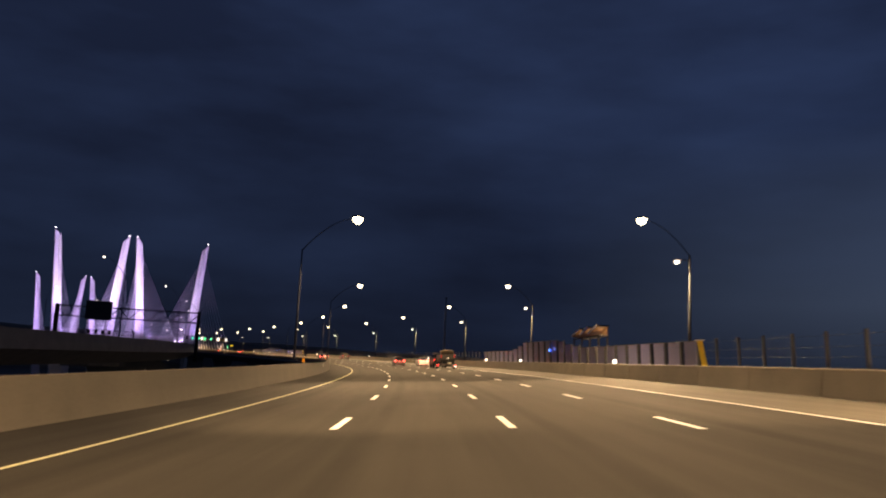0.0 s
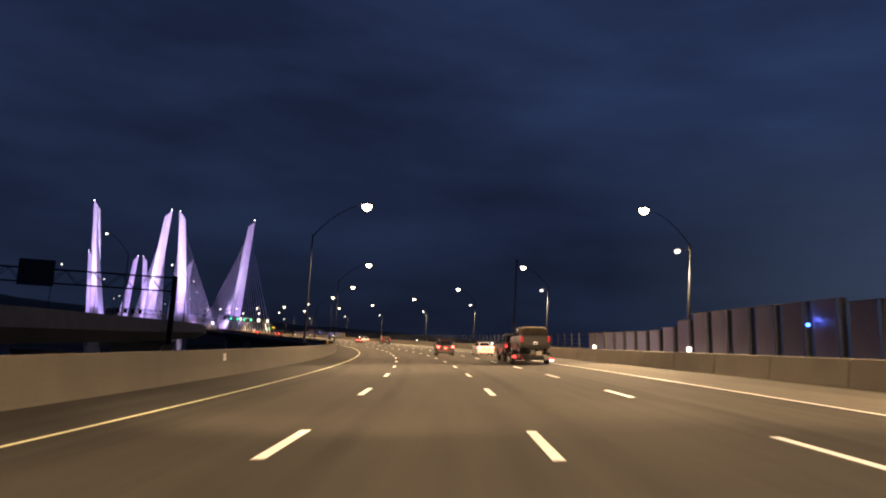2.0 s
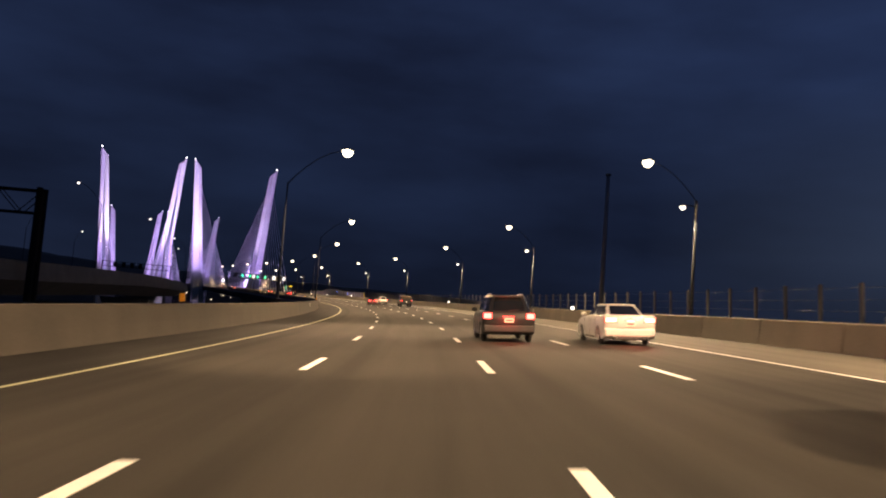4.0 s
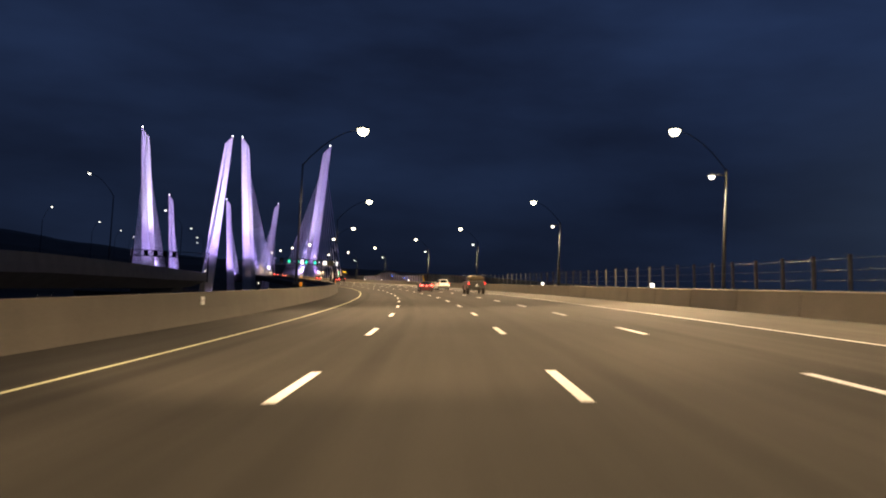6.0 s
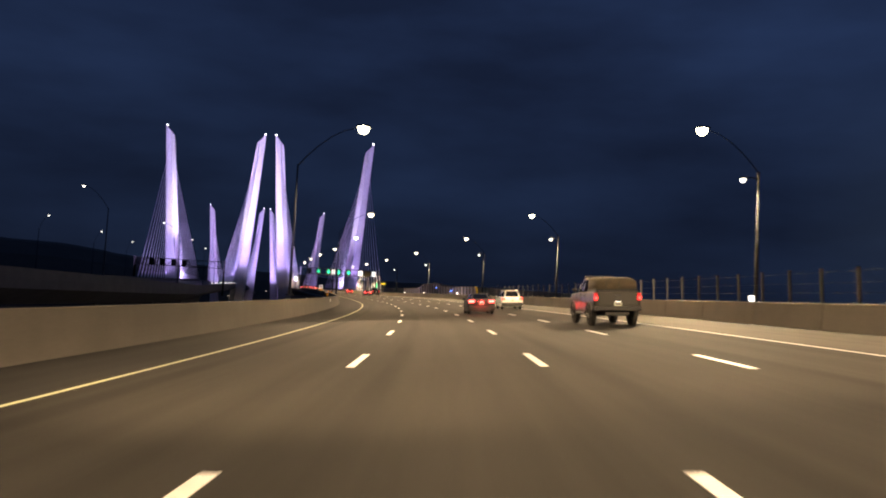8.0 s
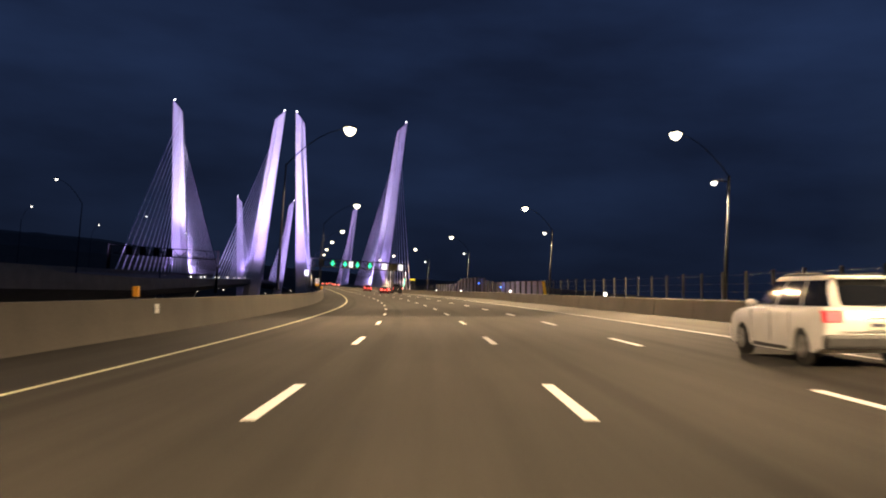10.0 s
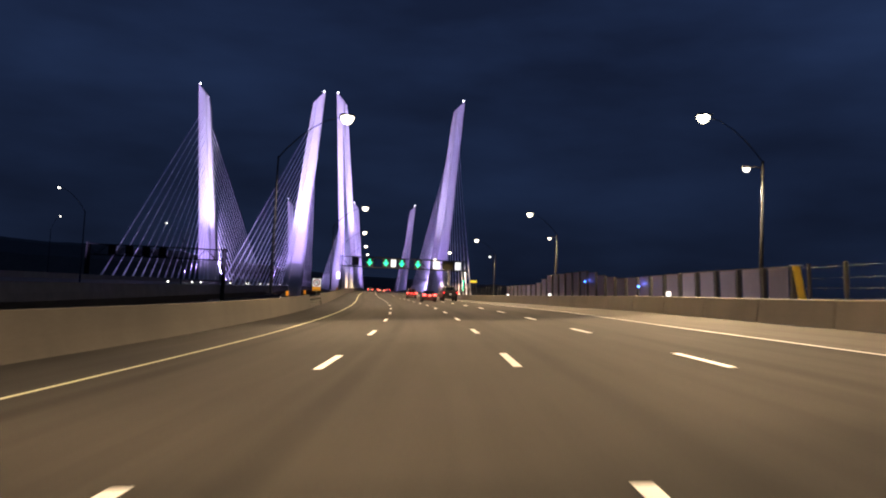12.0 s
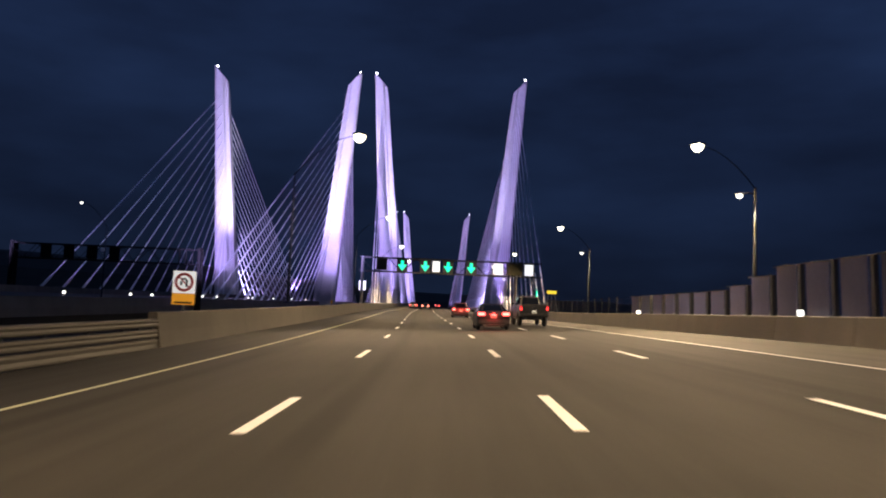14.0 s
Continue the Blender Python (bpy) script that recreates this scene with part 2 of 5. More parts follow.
ASPHALT = road_surface("asphalt", (0.020, 0.0188, 0.0163), (0.046, 0.043, 0.0375), 0.05)
LEFT_SHOULDER = road_surface("dark_shoulder_asphalt", (0.013, 0.0125, 0.012), (0.034, 0.033, 0.031), 0.0)
# darker still, for the 0.64 m strip along the left barrier foot
FOOT_STRIP = road_surface("near_black_asphalt", (0.010, 0.010, 0.010), (0.034, 0.032, 0.03), 0.0)
SHOULDER = road_surface("shoulder_concrete", (0.075, 0.070, 0.060), (0.130, 0.121, 0.104), 0.0)
PATH = road_surface("path_concrete", (0.16, 0.155, 0.15), (0.24, 0.235, 0.225), 0.0)
# left barrier: the CONCRETE hue at under half its value
LEFT_CONCRETE = surface("dark_barrier_concrete", (0.060, 0.053, 0.044), (0.105, 0.093, 0.078), 0.5, 0.85, 0, 0.25, 14, vary=0.03, placed=True)
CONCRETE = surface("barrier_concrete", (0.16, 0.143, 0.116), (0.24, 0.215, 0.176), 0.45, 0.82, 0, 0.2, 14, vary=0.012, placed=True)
GIRDER = surface("girder_concrete", (0.16, 0.16, 0.155), (0.25, 0.245, 0.24), 0.4, 0.85, 0, 0.2, 12)
# twin deck and cross beams: their unlit look is put into a darker tone
DARK_CONCRETE = surface("unlit_dark_concrete", (0.12, 0.108, 0.105), (0.20, 0.184, 0.177), 0.5, 0.9, 0, 0.2, 12)
PYLON = surface("pylon_concrete", (0.50, 0.49, 0.47), (0.64, 0.63, 0.61), 0.09, 0.7, 0, 0.15, 1.2)
CABLE = surface("white_cable_sheath", (0.74, 0.74, 0.76), (0.84, 0.84, 0.86), 0.6, 0.35, 0, 0, 20)
PAINT_WHITE = surface("white_road_paint", (0.80, 0.79, 0.77), (0.93, 0.92, 0.90), 3, 0.55, 0, 0.3, 50)
PAINT_YELLOW = surface("yellow_road_paint", (0.50, 0.52, 0.31), (0.62, 0.64, 0.40), 3, 0.6, 0, 0.3, 50)
STEEL = surface("galvanised_steel", (0.17, 0.175, 0.175), (0.28, 0.285, 0.285), 6, 0.45, 0.8, 0.1, 60)
MAST_STEEL = surface("dull_grey_mast_steel", (0.16, 0.16, 0.18), (0.24, 0.24, 0.26), 2, 0.7, 0.0, 0.1, 30)
GATE_STEEL = surface("weathered_gate_steel", (0.048, 0.043, 0.037), (0.085, 0.077, 0.066), 1.5, 0.7, 0.0, 0.15, 30)
DARK_STEEL = surface("dark_painted_steel", (0.018, 0.019, 0.021), (0.035, 0.036, 0.038), 5, 0.5, 0.3, 0.1, 60)
# the far gantries' unlit silhouette is put into this near-black colour
SILHOUETTE_STEEL = surface("silhouette_black_steel", (0.006, 0.006, 0.006), (0.013, 0.012, 0.012), 3, 0.9, 0.0, 0.1, 40)
POLE = surface("grey_lamp_pole", (0.020, 0.022, 0.025), (0.036, 0.039, 0.044), 4, 0.6, 0.0, 0.05, 40)
# bluish tone matched to the night sky, so unlit poles and arms fade out
DARK_POLE = surface("sky_toned_lamp_pole", (0.026, 0.032, 0.052), (0.038, 0.046, 0.074), 4, 0.8, 0.0, 0.05, 40)
for pm in (POLE, DARK_POLE, SILHOUETTE_STEEL):
    pm.node_tree.nodes["Principled BSDF"].inputs["Specular IOR Level"].default_value = 0.12
FENCE = surface("pale_fence_post", (0.022, 0.023, 0.026), (0.040, 0.042, 0.047), 4, 0.5, 0.2, 0.1, 60)
PANEL = surface("pale_screen_panel", (0.060, 0.056, 0.075), (0.19, 0.178, 0.245), 0.7, 0.35, 0.0, 0.1, 5, vary=0.5)
pn, pl = PANEL.node_tree.nodes, PANEL.node_tree.links
through_light, both_sides = pn.new("ShaderNodeBsdfTranslucent"), pn.new("ShaderNodeMixShader")
through_light.inputs["Color"].default_value = (0.42, 0.40, 0.60, 1)
both_sides.inputs["Fac"].default_value = 0.36
pn["Principled BSDF"].inputs["Alpha"].default_value = 0.7
pl.new(pn["Principled BSDF"].outputs[0], both_sides.inputs[1])
pl.new(through_light.outputs[0], both_sides.inputs[2])
pl.new(both_sides.outputs[0], pn["Material Output"].inputs["Surface"])
TIMBER = surface("warm_timber_roof", (0.30, 0.19, 0.10), (0.42, 0.27, 0.15), 3, 0.6, 0, 0.2, 30)
RUBBER = surface("tyre_rubber", (0.012, 0.012, 0.012), (0.028, 0.027, 0.026), 12, 0.85, 0, 0.3, 90)
ALLOY = surface("wheel_alloy", (0.30, 0.30, 0.30), (0.48, 0.48, 0.48), 10, 0.35, 0.9, 0.05, 60)
BLACK_TRIM = surface("black_plastic_trim", (0.012, 0.012, 0.013), (0.028, 0.028, 0.03), 8, 0.5, 0, 0.15, 120)
CHROME = surface("chrome", (0.5, 0.5, 0.5), (0.65, 0.65, 0.65), 10, 0.15, 1.0, 0, 60)
GLASS_DARK = surface("tinted_window_glass", (0.006, 0.007, 0.008), (0.012, 0.013, 0.015), 3, 0.08, 0, 0, 60, coat=0.5)
CANVAS = surface("tan_canvas", (0.055, 0.044, 0.028), (0.125, 0.098, 0.064), 3, 0.85, 0, 0.5, 60)
PLATE = surface("pale_number_plate", (0.62, 0.62, 0.50), (0.78, 0.77, 0.64), 8, 0.5, 0, 0.05, 60)
PLATE_BAR = surface("dark_plate_bar", (0.03, 0.03, 0.06), (0.05, 0.05, 0.09), 8, 0.5, 0, 0, 60)
WOOD_DECK = surface("weathered_trailer_planks", (0.09, 0.07, 0.05), (0.18, 0.14, 0.10), 5, 0.8, 0, 0.4, 50)
SIGN_WHITE = surface("white_sign_sheet", (0.70, 0.70, 0.69), (0.82, 0.82, 0.80), 5, 0.4, 0, 0.05, 50)
SIGN_RED = surface("red_sign_sheet", (0.40, 0.03, 0.03), (0.52, 0.05, 0.04), 5, 0.4, 0, 0.05, 50)
SIGN_ORANGE = surface("orange_sign_sheet", (0.75, 0.32, 0.02), (0.88, 0.43, 0.04), 5, 0.4, 0, 0.05, 50)
OLIVE = surface("dull_olive_sign_sheet", (0.05, 0.045, 0.012), (0.08, 0.07, 0.02), 5, 0.6, 0, 0.05, 50)
SIGN_YELLOW = surface("yellow_sheet", (0.72, 0.50, 0.03), (0.86, 0.62, 0.06), 5, 0.45, 0, 0.05, 50)
HILL = surface("wooded_hillside", (0.045, 0.04, 0.034), (0.085, 0.075, 0.062), 0.01, 0.95, 0, 0, 0.08)
LENS = glow("lamp_lens", (1.0, 0.87, 0.60), 6.0)
LENS_COOL = glow("path_lamp_lens", (1.0, 0.95, 0.82), 4.0)
LENS_SMALL = glow("far_lamp_lens", (1.0, 0.93, 0.82), 3.0)
BEACON = glow("white_beacon", (1.0, 0.96, 1.0), 8.0)
WHITE_BOX = glow("path_marker_light", (1.0, 0.96, 0.88), 2.6)
BLUE_LIGHT = glow("blue_light", (0.04, 0.18, 1.0), 9.0)
GREEN_LIGHT = glow("green_signal_light", (0.02, 0.85, 0.42), 1.6)
# white face glows in place of headlights returned by its sheeting
SIGN_HEADLIGHT_GLOW = glow("headlight_glow_sign", (1.0, 0.93, 0.88), 0.55)
# gantry and roadside faces emit to imitate headlights striking reflective signs
WHITE_HEADLIGHT_GLOW = glow("headlight_glow_white_sign", (1.0, 0.97, 0.95), 0.95)
# orange face glows in the same way, in place of headlights
ORANGE_HEADLIGHT_GLOW = glow("headlight_glow_orange_sign", (1.0, 0.42, 0.03), 0.38)
YELLOW_LIT = glow("lit_yellow_sign", (1.0, 0.72, 0.05), 0.9)
TAIL = glow("red_tail_light", (1.0, 0.035, 0.03), 5.0)
TAIL_DIM = glow("red_tail_lens", (0.7, 0.016, 0.02), 0.4)
BRAKE_HOT = glow("bright_brake_light", (1.0, 0.075, 0.06), 10.0)
BRAKE_GLARE = glow("glaring_brake_light", (1.0, 0.20, 0.13), 9.0)
WHITE_GLOW = glow("small_white_glow", (1.0, 0.9, 0.8), 3.0)
WINDOW_LIGHT = glow("distant_window_light", (1.0, 0.85, 0.62), 3.0)


def paint(name, colour):
    return surface(name, tuple(c * 0.85 for c in colour), tuple(min(c * 1.1, 1) for c in colour), 2.5, 0.42, 0.1, 0.01, 200, coat=0.25)


# ---- helpers for shapes ----
def mesh_of(name, bm, material, smooth=False):
    me = bpy.data.meshes.new(name)
    bm.normal_update()
    bm.to_mesh(me)
    bm.free()
    for mt in (material if isinstance(material, (list, tuple)) else [material]):
        me.materials.append(mt)
    if smooth:
        me.polygons.foreach_set("use_smooth", [True] * len(me.polygons))
    return me


def part(name, bm, material, parent, label="", smooth=False):
    ob = new(name, bm if isinstance(bm, bpy.types.Mesh) else mesh_of(name, bm, material, smooth))
    ob.parent = parent
    if label:
        ob["label"] = label
    return ob


def thing(name, label, category, group="", kind="", m=None):
    ob = new(name)
    tagged(ob, label, category, group, kind)
    if m is not None:
        ob.matrix_world = m
    return ob


def box(bm, x0, x1, y0, y1, z0, z1, bevel=0.0):
    r = bmesh.ops.create_cube(bm, size=1.0)
    for v in r["verts"]:
        v.co = Vector(((x0 + x1) / 2 + v.co.x * (x1 - x0), (y0 + y1) / 2 + v.co.y * (y1 - y0), (z0 + z1) / 2 + v.co.z * (z1 - z0)))
    if bevel:
        es = list({e for v in r["verts"] for e in v.link_edges})
        bmesh.ops.bevel(bm, geom=es, offset=bevel, segments=2, profile=0.6, affect="EDGES")
    return bm


def boxed(*a, **k):
    return box(bmesh.new(), *a, **k)


def tube(bm, points, radii, sides=10, caps=True):
    """A round bar along the points, with a radius at each."""
    pts = [Vector(p) for p in points]
    radii = radii if isinstance(radii, (list, tuple)) else [radii] * len(pts)
    rings = []
    for i, p in enumerate(pts):
        d = (pts[min(i + 1, len(pts) - 1)] - pts[max(i - 1, 0)]).normalized()
        a = d.cross(Vector((0, 0, 1)) if abs(d.z) < 0.95 else Vector((1, 0, 0))).normalized()
        c = d.cross(a)
        rings.append([bm.verts.new(p + (a * math.cos(2 * math.pi * j / sides) + c * math.sin(2 * math.pi * j / sides)) * radii[i]) for j in range(sides)])
    for u, v in zip(rings, rings[1:]):
        for j in range(sides):
            bm.faces.new((u[j], u[(j + 1) % sides], v[(j + 1) % sides], v[j]))
    if caps:
        bm.faces.new(rings[0][::-1])
        bm.faces.new(rings[-1])
    return bm


def loft(bm, rings, caps=True):
    """Skin over rings of equally many points each."""
    vs = [[bm.verts.new(p) for p in r] for r in rings]
    k = len(vs[0])
    for u, v in zip(vs, vs[1:]):
        for j in range(k):
            bm.faces.new((u[j], u[(j + 1) % k], v[(j + 1) % k], v[j]))
    if caps:
        bm.faces.new(vs[0][::-1])
        bm.faces.new(vs[-1])
    bmesh.ops.recalc_face_normals(bm, faces=bm.faces)
    return bm


def prism(bm, outline, x0, x1):
    """An outline in (y, z), given a width from x0 to x1."""
    return loft(bm, [[(x0, y, z) for y, z in outline], [(x1, y, z) for y, z in outline]])


def sweep(name, profile, s0, s1, step, material, closed=False, lat_of=None):
    """A profile in (lat, up) drawn along the road, with a map in metres."""
    ss = list(np.arange(s0, s1 + 1e-6, step))
    verts, faces, uvs = [], [], []
    k = len(profile)
    for s in ss:
        for lat, up in profile:
            verts.append(on_road(s, lat, up) if lat_of is None else lat_of(s, lat, up))
    for i in range(len(ss) - 1):
        for j in range(k if closed else k - 1):
            a, b2 = i * k + j, i * k + (j + 1) % k
            faces.append((a, b2, b2 + k, a + k))
            uvs += [(profile[j][0], ss[i]), (profile[(j + 1) % k][0], ss[i]), (profile[(j + 1) % k][0], ss[i + 1]), (profile[j][0], ss[i + 1])]
    if closed:
        faces += [tuple(range(k))[::-1], tuple((len(ss) - 1) * k + j for j in range(k))]
        uvs += [(0, 0)] * (2 * k)
    me = bpy.data.meshes.new(name)
    me.from_pydata([tuple(v) for v in verts], [], faces)
    layer = me.uv_layers.new(name="metres")
    for i, c in enumerate(uvs):
        layer.data[i].uv = c
    me.materials.append(material)
    return me


# ---- the setting: water, hills, road decks ----
bm = bmesh.new()
bmesh.ops.create_grid(bm, x_segments=24, y_segments=24, size=4700)
bmesh.ops.translate(bm, verts=bm.verts, vec=(-300, 900, WATER))
m, n, l, b = nodes_of("river_water")
b.inputs["Base Color"].default_value = (0.006, 0.009, 0.011, 1)
b.inputs["Roughness"].default_value = 0.12
tcn, ns, bp = n.new("ShaderNodeTexCoord"), n.new("ShaderNodeTexNoise"), n.new("ShaderNodeBump")
ns.inputs["Scale"].default_value, ns.inputs["Detail"].default_value = 0.35, 5
bp.inputs["Strength"].default_value, bp.inputs["Distance"].default_value = 0.7, 0.25
l.new(tcn.outputs["Object"], ns.inputs["Vector"])
l.new(ns.outputs["Fac"], bp.inputs["Height"])
l.new(bp.outputs["Normal"], b.inputs["Normal"])
tagged(new("water", mesh_of("water", bm, m)), "wide dark river with small ripples below the bridges", "river", kind="structure")


def hill(label, az0, az1, dist, height, seed):
    """A wooded ridge on the far shore, between two bearings, with an uneven crest."""
    rnd = random.Random(seed)
    cols = 90
    bmh = bmesh.new()
    prev = None
    for i in range(cols + 1):
        f = i / cols
        a = radians(az0 + (az1 - az0) * f)
        h = height(f) + 7 * noise.noise((f * 9, seed, 0)) + 3.5 * noise.noise((f * 41, seed, 2)) + rnd.uniform(-1.2, 1.2)
        ring = []
        for dd, hh in ((0, -6), (60, 0.30), (160, 0.62), (330, 0.88), (560, 1.0), (800, 0.7)):
            r = dist + dd + 30 * noise.noise((f * 6, dd * 0.01, seed))
            ring.append(bmh.verts.new((-math.sin(a) * r, math.cos(a) * r + 200, WATER - 4 if hh == -6 else max(h, 6) * hh + 3 * noise.noise((f * 60, hh * 9, seed)))))
        if prev:
            for u in range(5):
                bmh.faces.new((prev[u], ring[u], ring[u + 1], prev[u + 1]))
        prev = ring
    bmesh.ops.recalc_face_normals(bmh, faces=bmh.faces)
    return tagged(new("hill", mesh_of("hill", bmh, HILL)), label, "hill", kind="structure")


hill("dark wooded ridge on the far shore", 12, 75, 2500, lambda f: float(np.interp(12 + 63 * f, [12, 16, 25, 34, 39, 42, 60, 75], [78, 98, 104, 120, 145, 165, 188, 186])), 3)
hill("low dark wooded shoreline hills across the river", -70, 16, 2900, lambda f: 52 + 55 * f * f, 8)


def level(s, lat, up):
    """A point of the twin deck, whose near edge sinks where its cross fall runs out."""
    p = on_road(s, lat)
    near = min(max((lat + 66) / 28, 0.0), 1.0)
    return Vector((p.x, p.y, rise(s) + 0.65 + near * (0.82 - float(np.interp(s, [250, 410], [0, 1.9]))) + up))


road = tagged(new("road", sweep("road", [(-5.85, 0), (-1.83, 0), (1.83, 0), (5.49, 0), (9.15, 0), (9.55, 0)], -60, 1500, 4, ASPHALT)),
              "worn grey asphalt motorway lanes on the bridge deck", "road", kind="structure")
tagged(new("road_shoulder_left", sweep("shoulder", [(-8.75, 0), (-5.85, 0)], -60, 1500, 4, LEFT_SHOULDER)), "narrow grey asphalt shoulder beside the concrete barrier", "shoulder", kind="structure")
tagged(new("barrier_foot_strip", sweep("barrier_foot_strip", [(-8.64, 0.004), (-8.0, 0.004)], -60, 1500, 4, FOOT_STRIP)), "narrow near-black strip along the barrier foot", "gutter", kind="structure")
tagged(new("road_shoulder_right", sweep("shoulder", [(9.55, 0), (13.75, 0)], -60, 1500, 4, SHOULDER)), "pale concrete shoulder beside the parapet", "shoulder", kind="structure")
tagged(new("pavement", sweep("pavement", [(14.2, 0.12), (17.9, 0.12), (22.2, 0.12)], -60, 1500, 4, PATH)), "pale concrete shared path behind the parapet", "path", kind="structure")
tagged(new("bridge_deck", sweep("bridge_deck", [(-9.5, -0.06), (22.3, -0.06), (22.3, -0.5), (17, -3.4), (-4, -3.4), (-9.5, -0.5)], -60, 1500, 10, GIRDER, True)),
       "grey concrete and steel deck girder carrying the road", "bridge deck", kind="structure")
tagged(new("far_bridge_deck", sweep("far_bridge_deck", [(-66.5, 0), (-37.6, 0), (-37.6, -0.9), (-41, -2.6), (-62, -2.6), (-66.5, -0.9)], -60, 1500, 10, DARK_CONCRETE, True, level)),
       "dark deck of the twin bridge carrying the other roadway", "bridge deck", kind="structure")
for nm, lat in (("far_parapet", -38.0), ("far_parapet", -66.1)):
    tagged(new(nm, sweep(nm, [(lat - 0.3, 0.004), (lat + 0.3, 0.004), (lat + 0.2, 1.1), (lat - 0.2, 1.1)], -60, 1500, 10, DARK_CONCRETE, True, level)),
           "plain concrete parapet of the twin bridge", "parapet", kind="structure")

# road paint
for nm, lat, mt, lab in (("yellow_edge_line", -5.56, PAINT_YELLOW, "solid yellow edge line on the asphalt"), ("white_edge_line", 9.33, PAINT_WHITE, "solid white edge line on the asphalt")):
    tagged(new(nm, sweep(nm, [(lat - 0.06, 0.005), (lat + 0.06, 0.005)], -60, 1500, 4, mt)), lab, "road marking", kind="structure")
bm = boxed(-0.08, 0.08, 0, 3.25, 0.001, 0.009)
dash_mesh = mesh_of("lane_dash", bm, PAINT_WHITE)
for lat, phase in ((-1.83, 4.29), (1.83, 4.25), (5.49, 3.54)):
    for i in range(-5, 75):
        s = phase + 12.192 * i
        if s < 720:
            ob = new("lane_dash", dash_mesh)
            ob.parent = road
            ob.matrix_world = road_pose(s, lat)

# parapets in cast lengths
GATE = (399.5, 411.5)


def piece_pose(s, lat, length):
    """A straight piece from s onward that meets its neighbours end to end."""
    a, c = on_road(s, lat), on_road(s + length, lat)
    y = (c - a).normalized()
    x = Vector((y.y, -y.x, 0)).normalized()
    tilt = Matrix.Rotation(math.atan(fall(s + length / 2)), 3, y)
    x = tilt @ x
    z = x.cross(y)
    return Matrix.Translation(a) @ Matrix((x, y, z)).transposed().to_4x4()


def segment_mesh(name, mirrored, height):
    w = [(-0.30, 0.0), (0.17, 0.0), (0.15, 0.08), (0.09, 0.5), (0.03, height - 0.03), (0.0, height), (-0.26, height), (-0.29, height - 0.03)]
    if mirrored:
        w = [(-x, z) for x, z in w][::-1]
    return mesh_of(name, loft(bmesh.new(), [[(x, y, z) for x, z in w] for y in (0.0003, 3.0, 5.9997)]), LEFT_CONCRETE if not mirrored else CONCRETE)


for nm, lat, mirrored, h, lab in (("parapet_left", -8.8, False, 1.14, "cast concrete safety barrier with stains and joints"), ("parapet_right", 13.95, True, 0.97, "long pale concrete parapet beside the shoulder")):
    wall = thing(nm, lab, "barrier", kind="structure")
    me = segment_mesh("barrier_length", mirrored, h)
    for i in range(-9, 112):
        s = i * 6.0 + 3.5
        if nm == "parapet_left" and s in (399.5, 405.5):
            continue
        ob = new("barrier_length", me)
        ob.parent = wall
        ob.matrix_world = piece_pose(s, lat, 6.0)
    prof = [(lat - 0.29, 0), (lat + 0.2, 0), (lat + 0.05, h), (lat - 0.25, h)] if not mirrored else [(lat - 0.2, 0), (lat + 0.29, 0), (lat + 0.25, h), (lat - 0.05, h)]
    ob = new("barrier_far_stretch", sweep("barrier_far_stretch", prof, 675.5, 1500, 6, CONCRETE if mirrored else LEFT_CONCRETE, True))
    ob.parent = wall

# steel crossover gate in the left barrier
gate = thing("crossover_gate", "low steel crossover gate closing a gap in the concrete barrier", "gate", m=road_pose(GATE[0], -8.85))
for z0, z1 in ((0.0, 0.36), (0.375, 0.66), (0.71, 1.0)):
    part("rail", prism(bmesh.new(), [(z0, -0.04), (z0 + 0.04, 0.05), (z0 + 0.09, 0.06), ((z0 + z1) / 2, 0.03), (z1 - 0.09, 0.06), (z1 - 0.04, 0.05), (z1, -0.04)], 0.05, 11.95), GATE_STEEL, gate).matrix_local = Matrix(((0, 0, 1, 0), (1, 0, 0, 0), (0, 1, 0, 0), (0, 0, 0, 1)))
pm = mesh_of("post", boxed(-0.16, -0.05, -0.06, 0.06, 0, 0.9, 0.01), DARK_STEEL)
for i in range(6):
    part("post", pm, None, gate).location = (0, 0.3 + i * 2.28, 0)

# ---- street lamps ----
def lamp_head(parent, x, z, size, lens, label):
    """A flat luminaire whose lens looks down, hung at x, z."""
    h = bmesh.new()
    loft(h, [[(x + sx * size * 0.42 * k, sy * size * 0.32 * k, z + dz) for sx, sy in ((-1, -1), (1, -1), (1, 1), (-1, 1))] for k, dz in ((1.0, 0.0), (1.0, 0.05), (0.7, 0.14), (0.35, 0.17))])
    ob = part("head", h, POLE, parent)
    # lens is drawn oversize and deep: the lamp's bloom is put into its shape
    d = bmesh.new()
    bmesh.ops.create_uvsphere(d, u_segments=14, v_segments=8, radius=1.0)
    for v in d.verts:
        v.co = Vector((x + v.co.x * size * 0.38, v.co.y * size * 0.34, z + 0.02 + v.co.z * size * (0.46 if v.co.z < 0 else 0.11)))
    part("lens", d, lens, ob, label, True)
    return ob


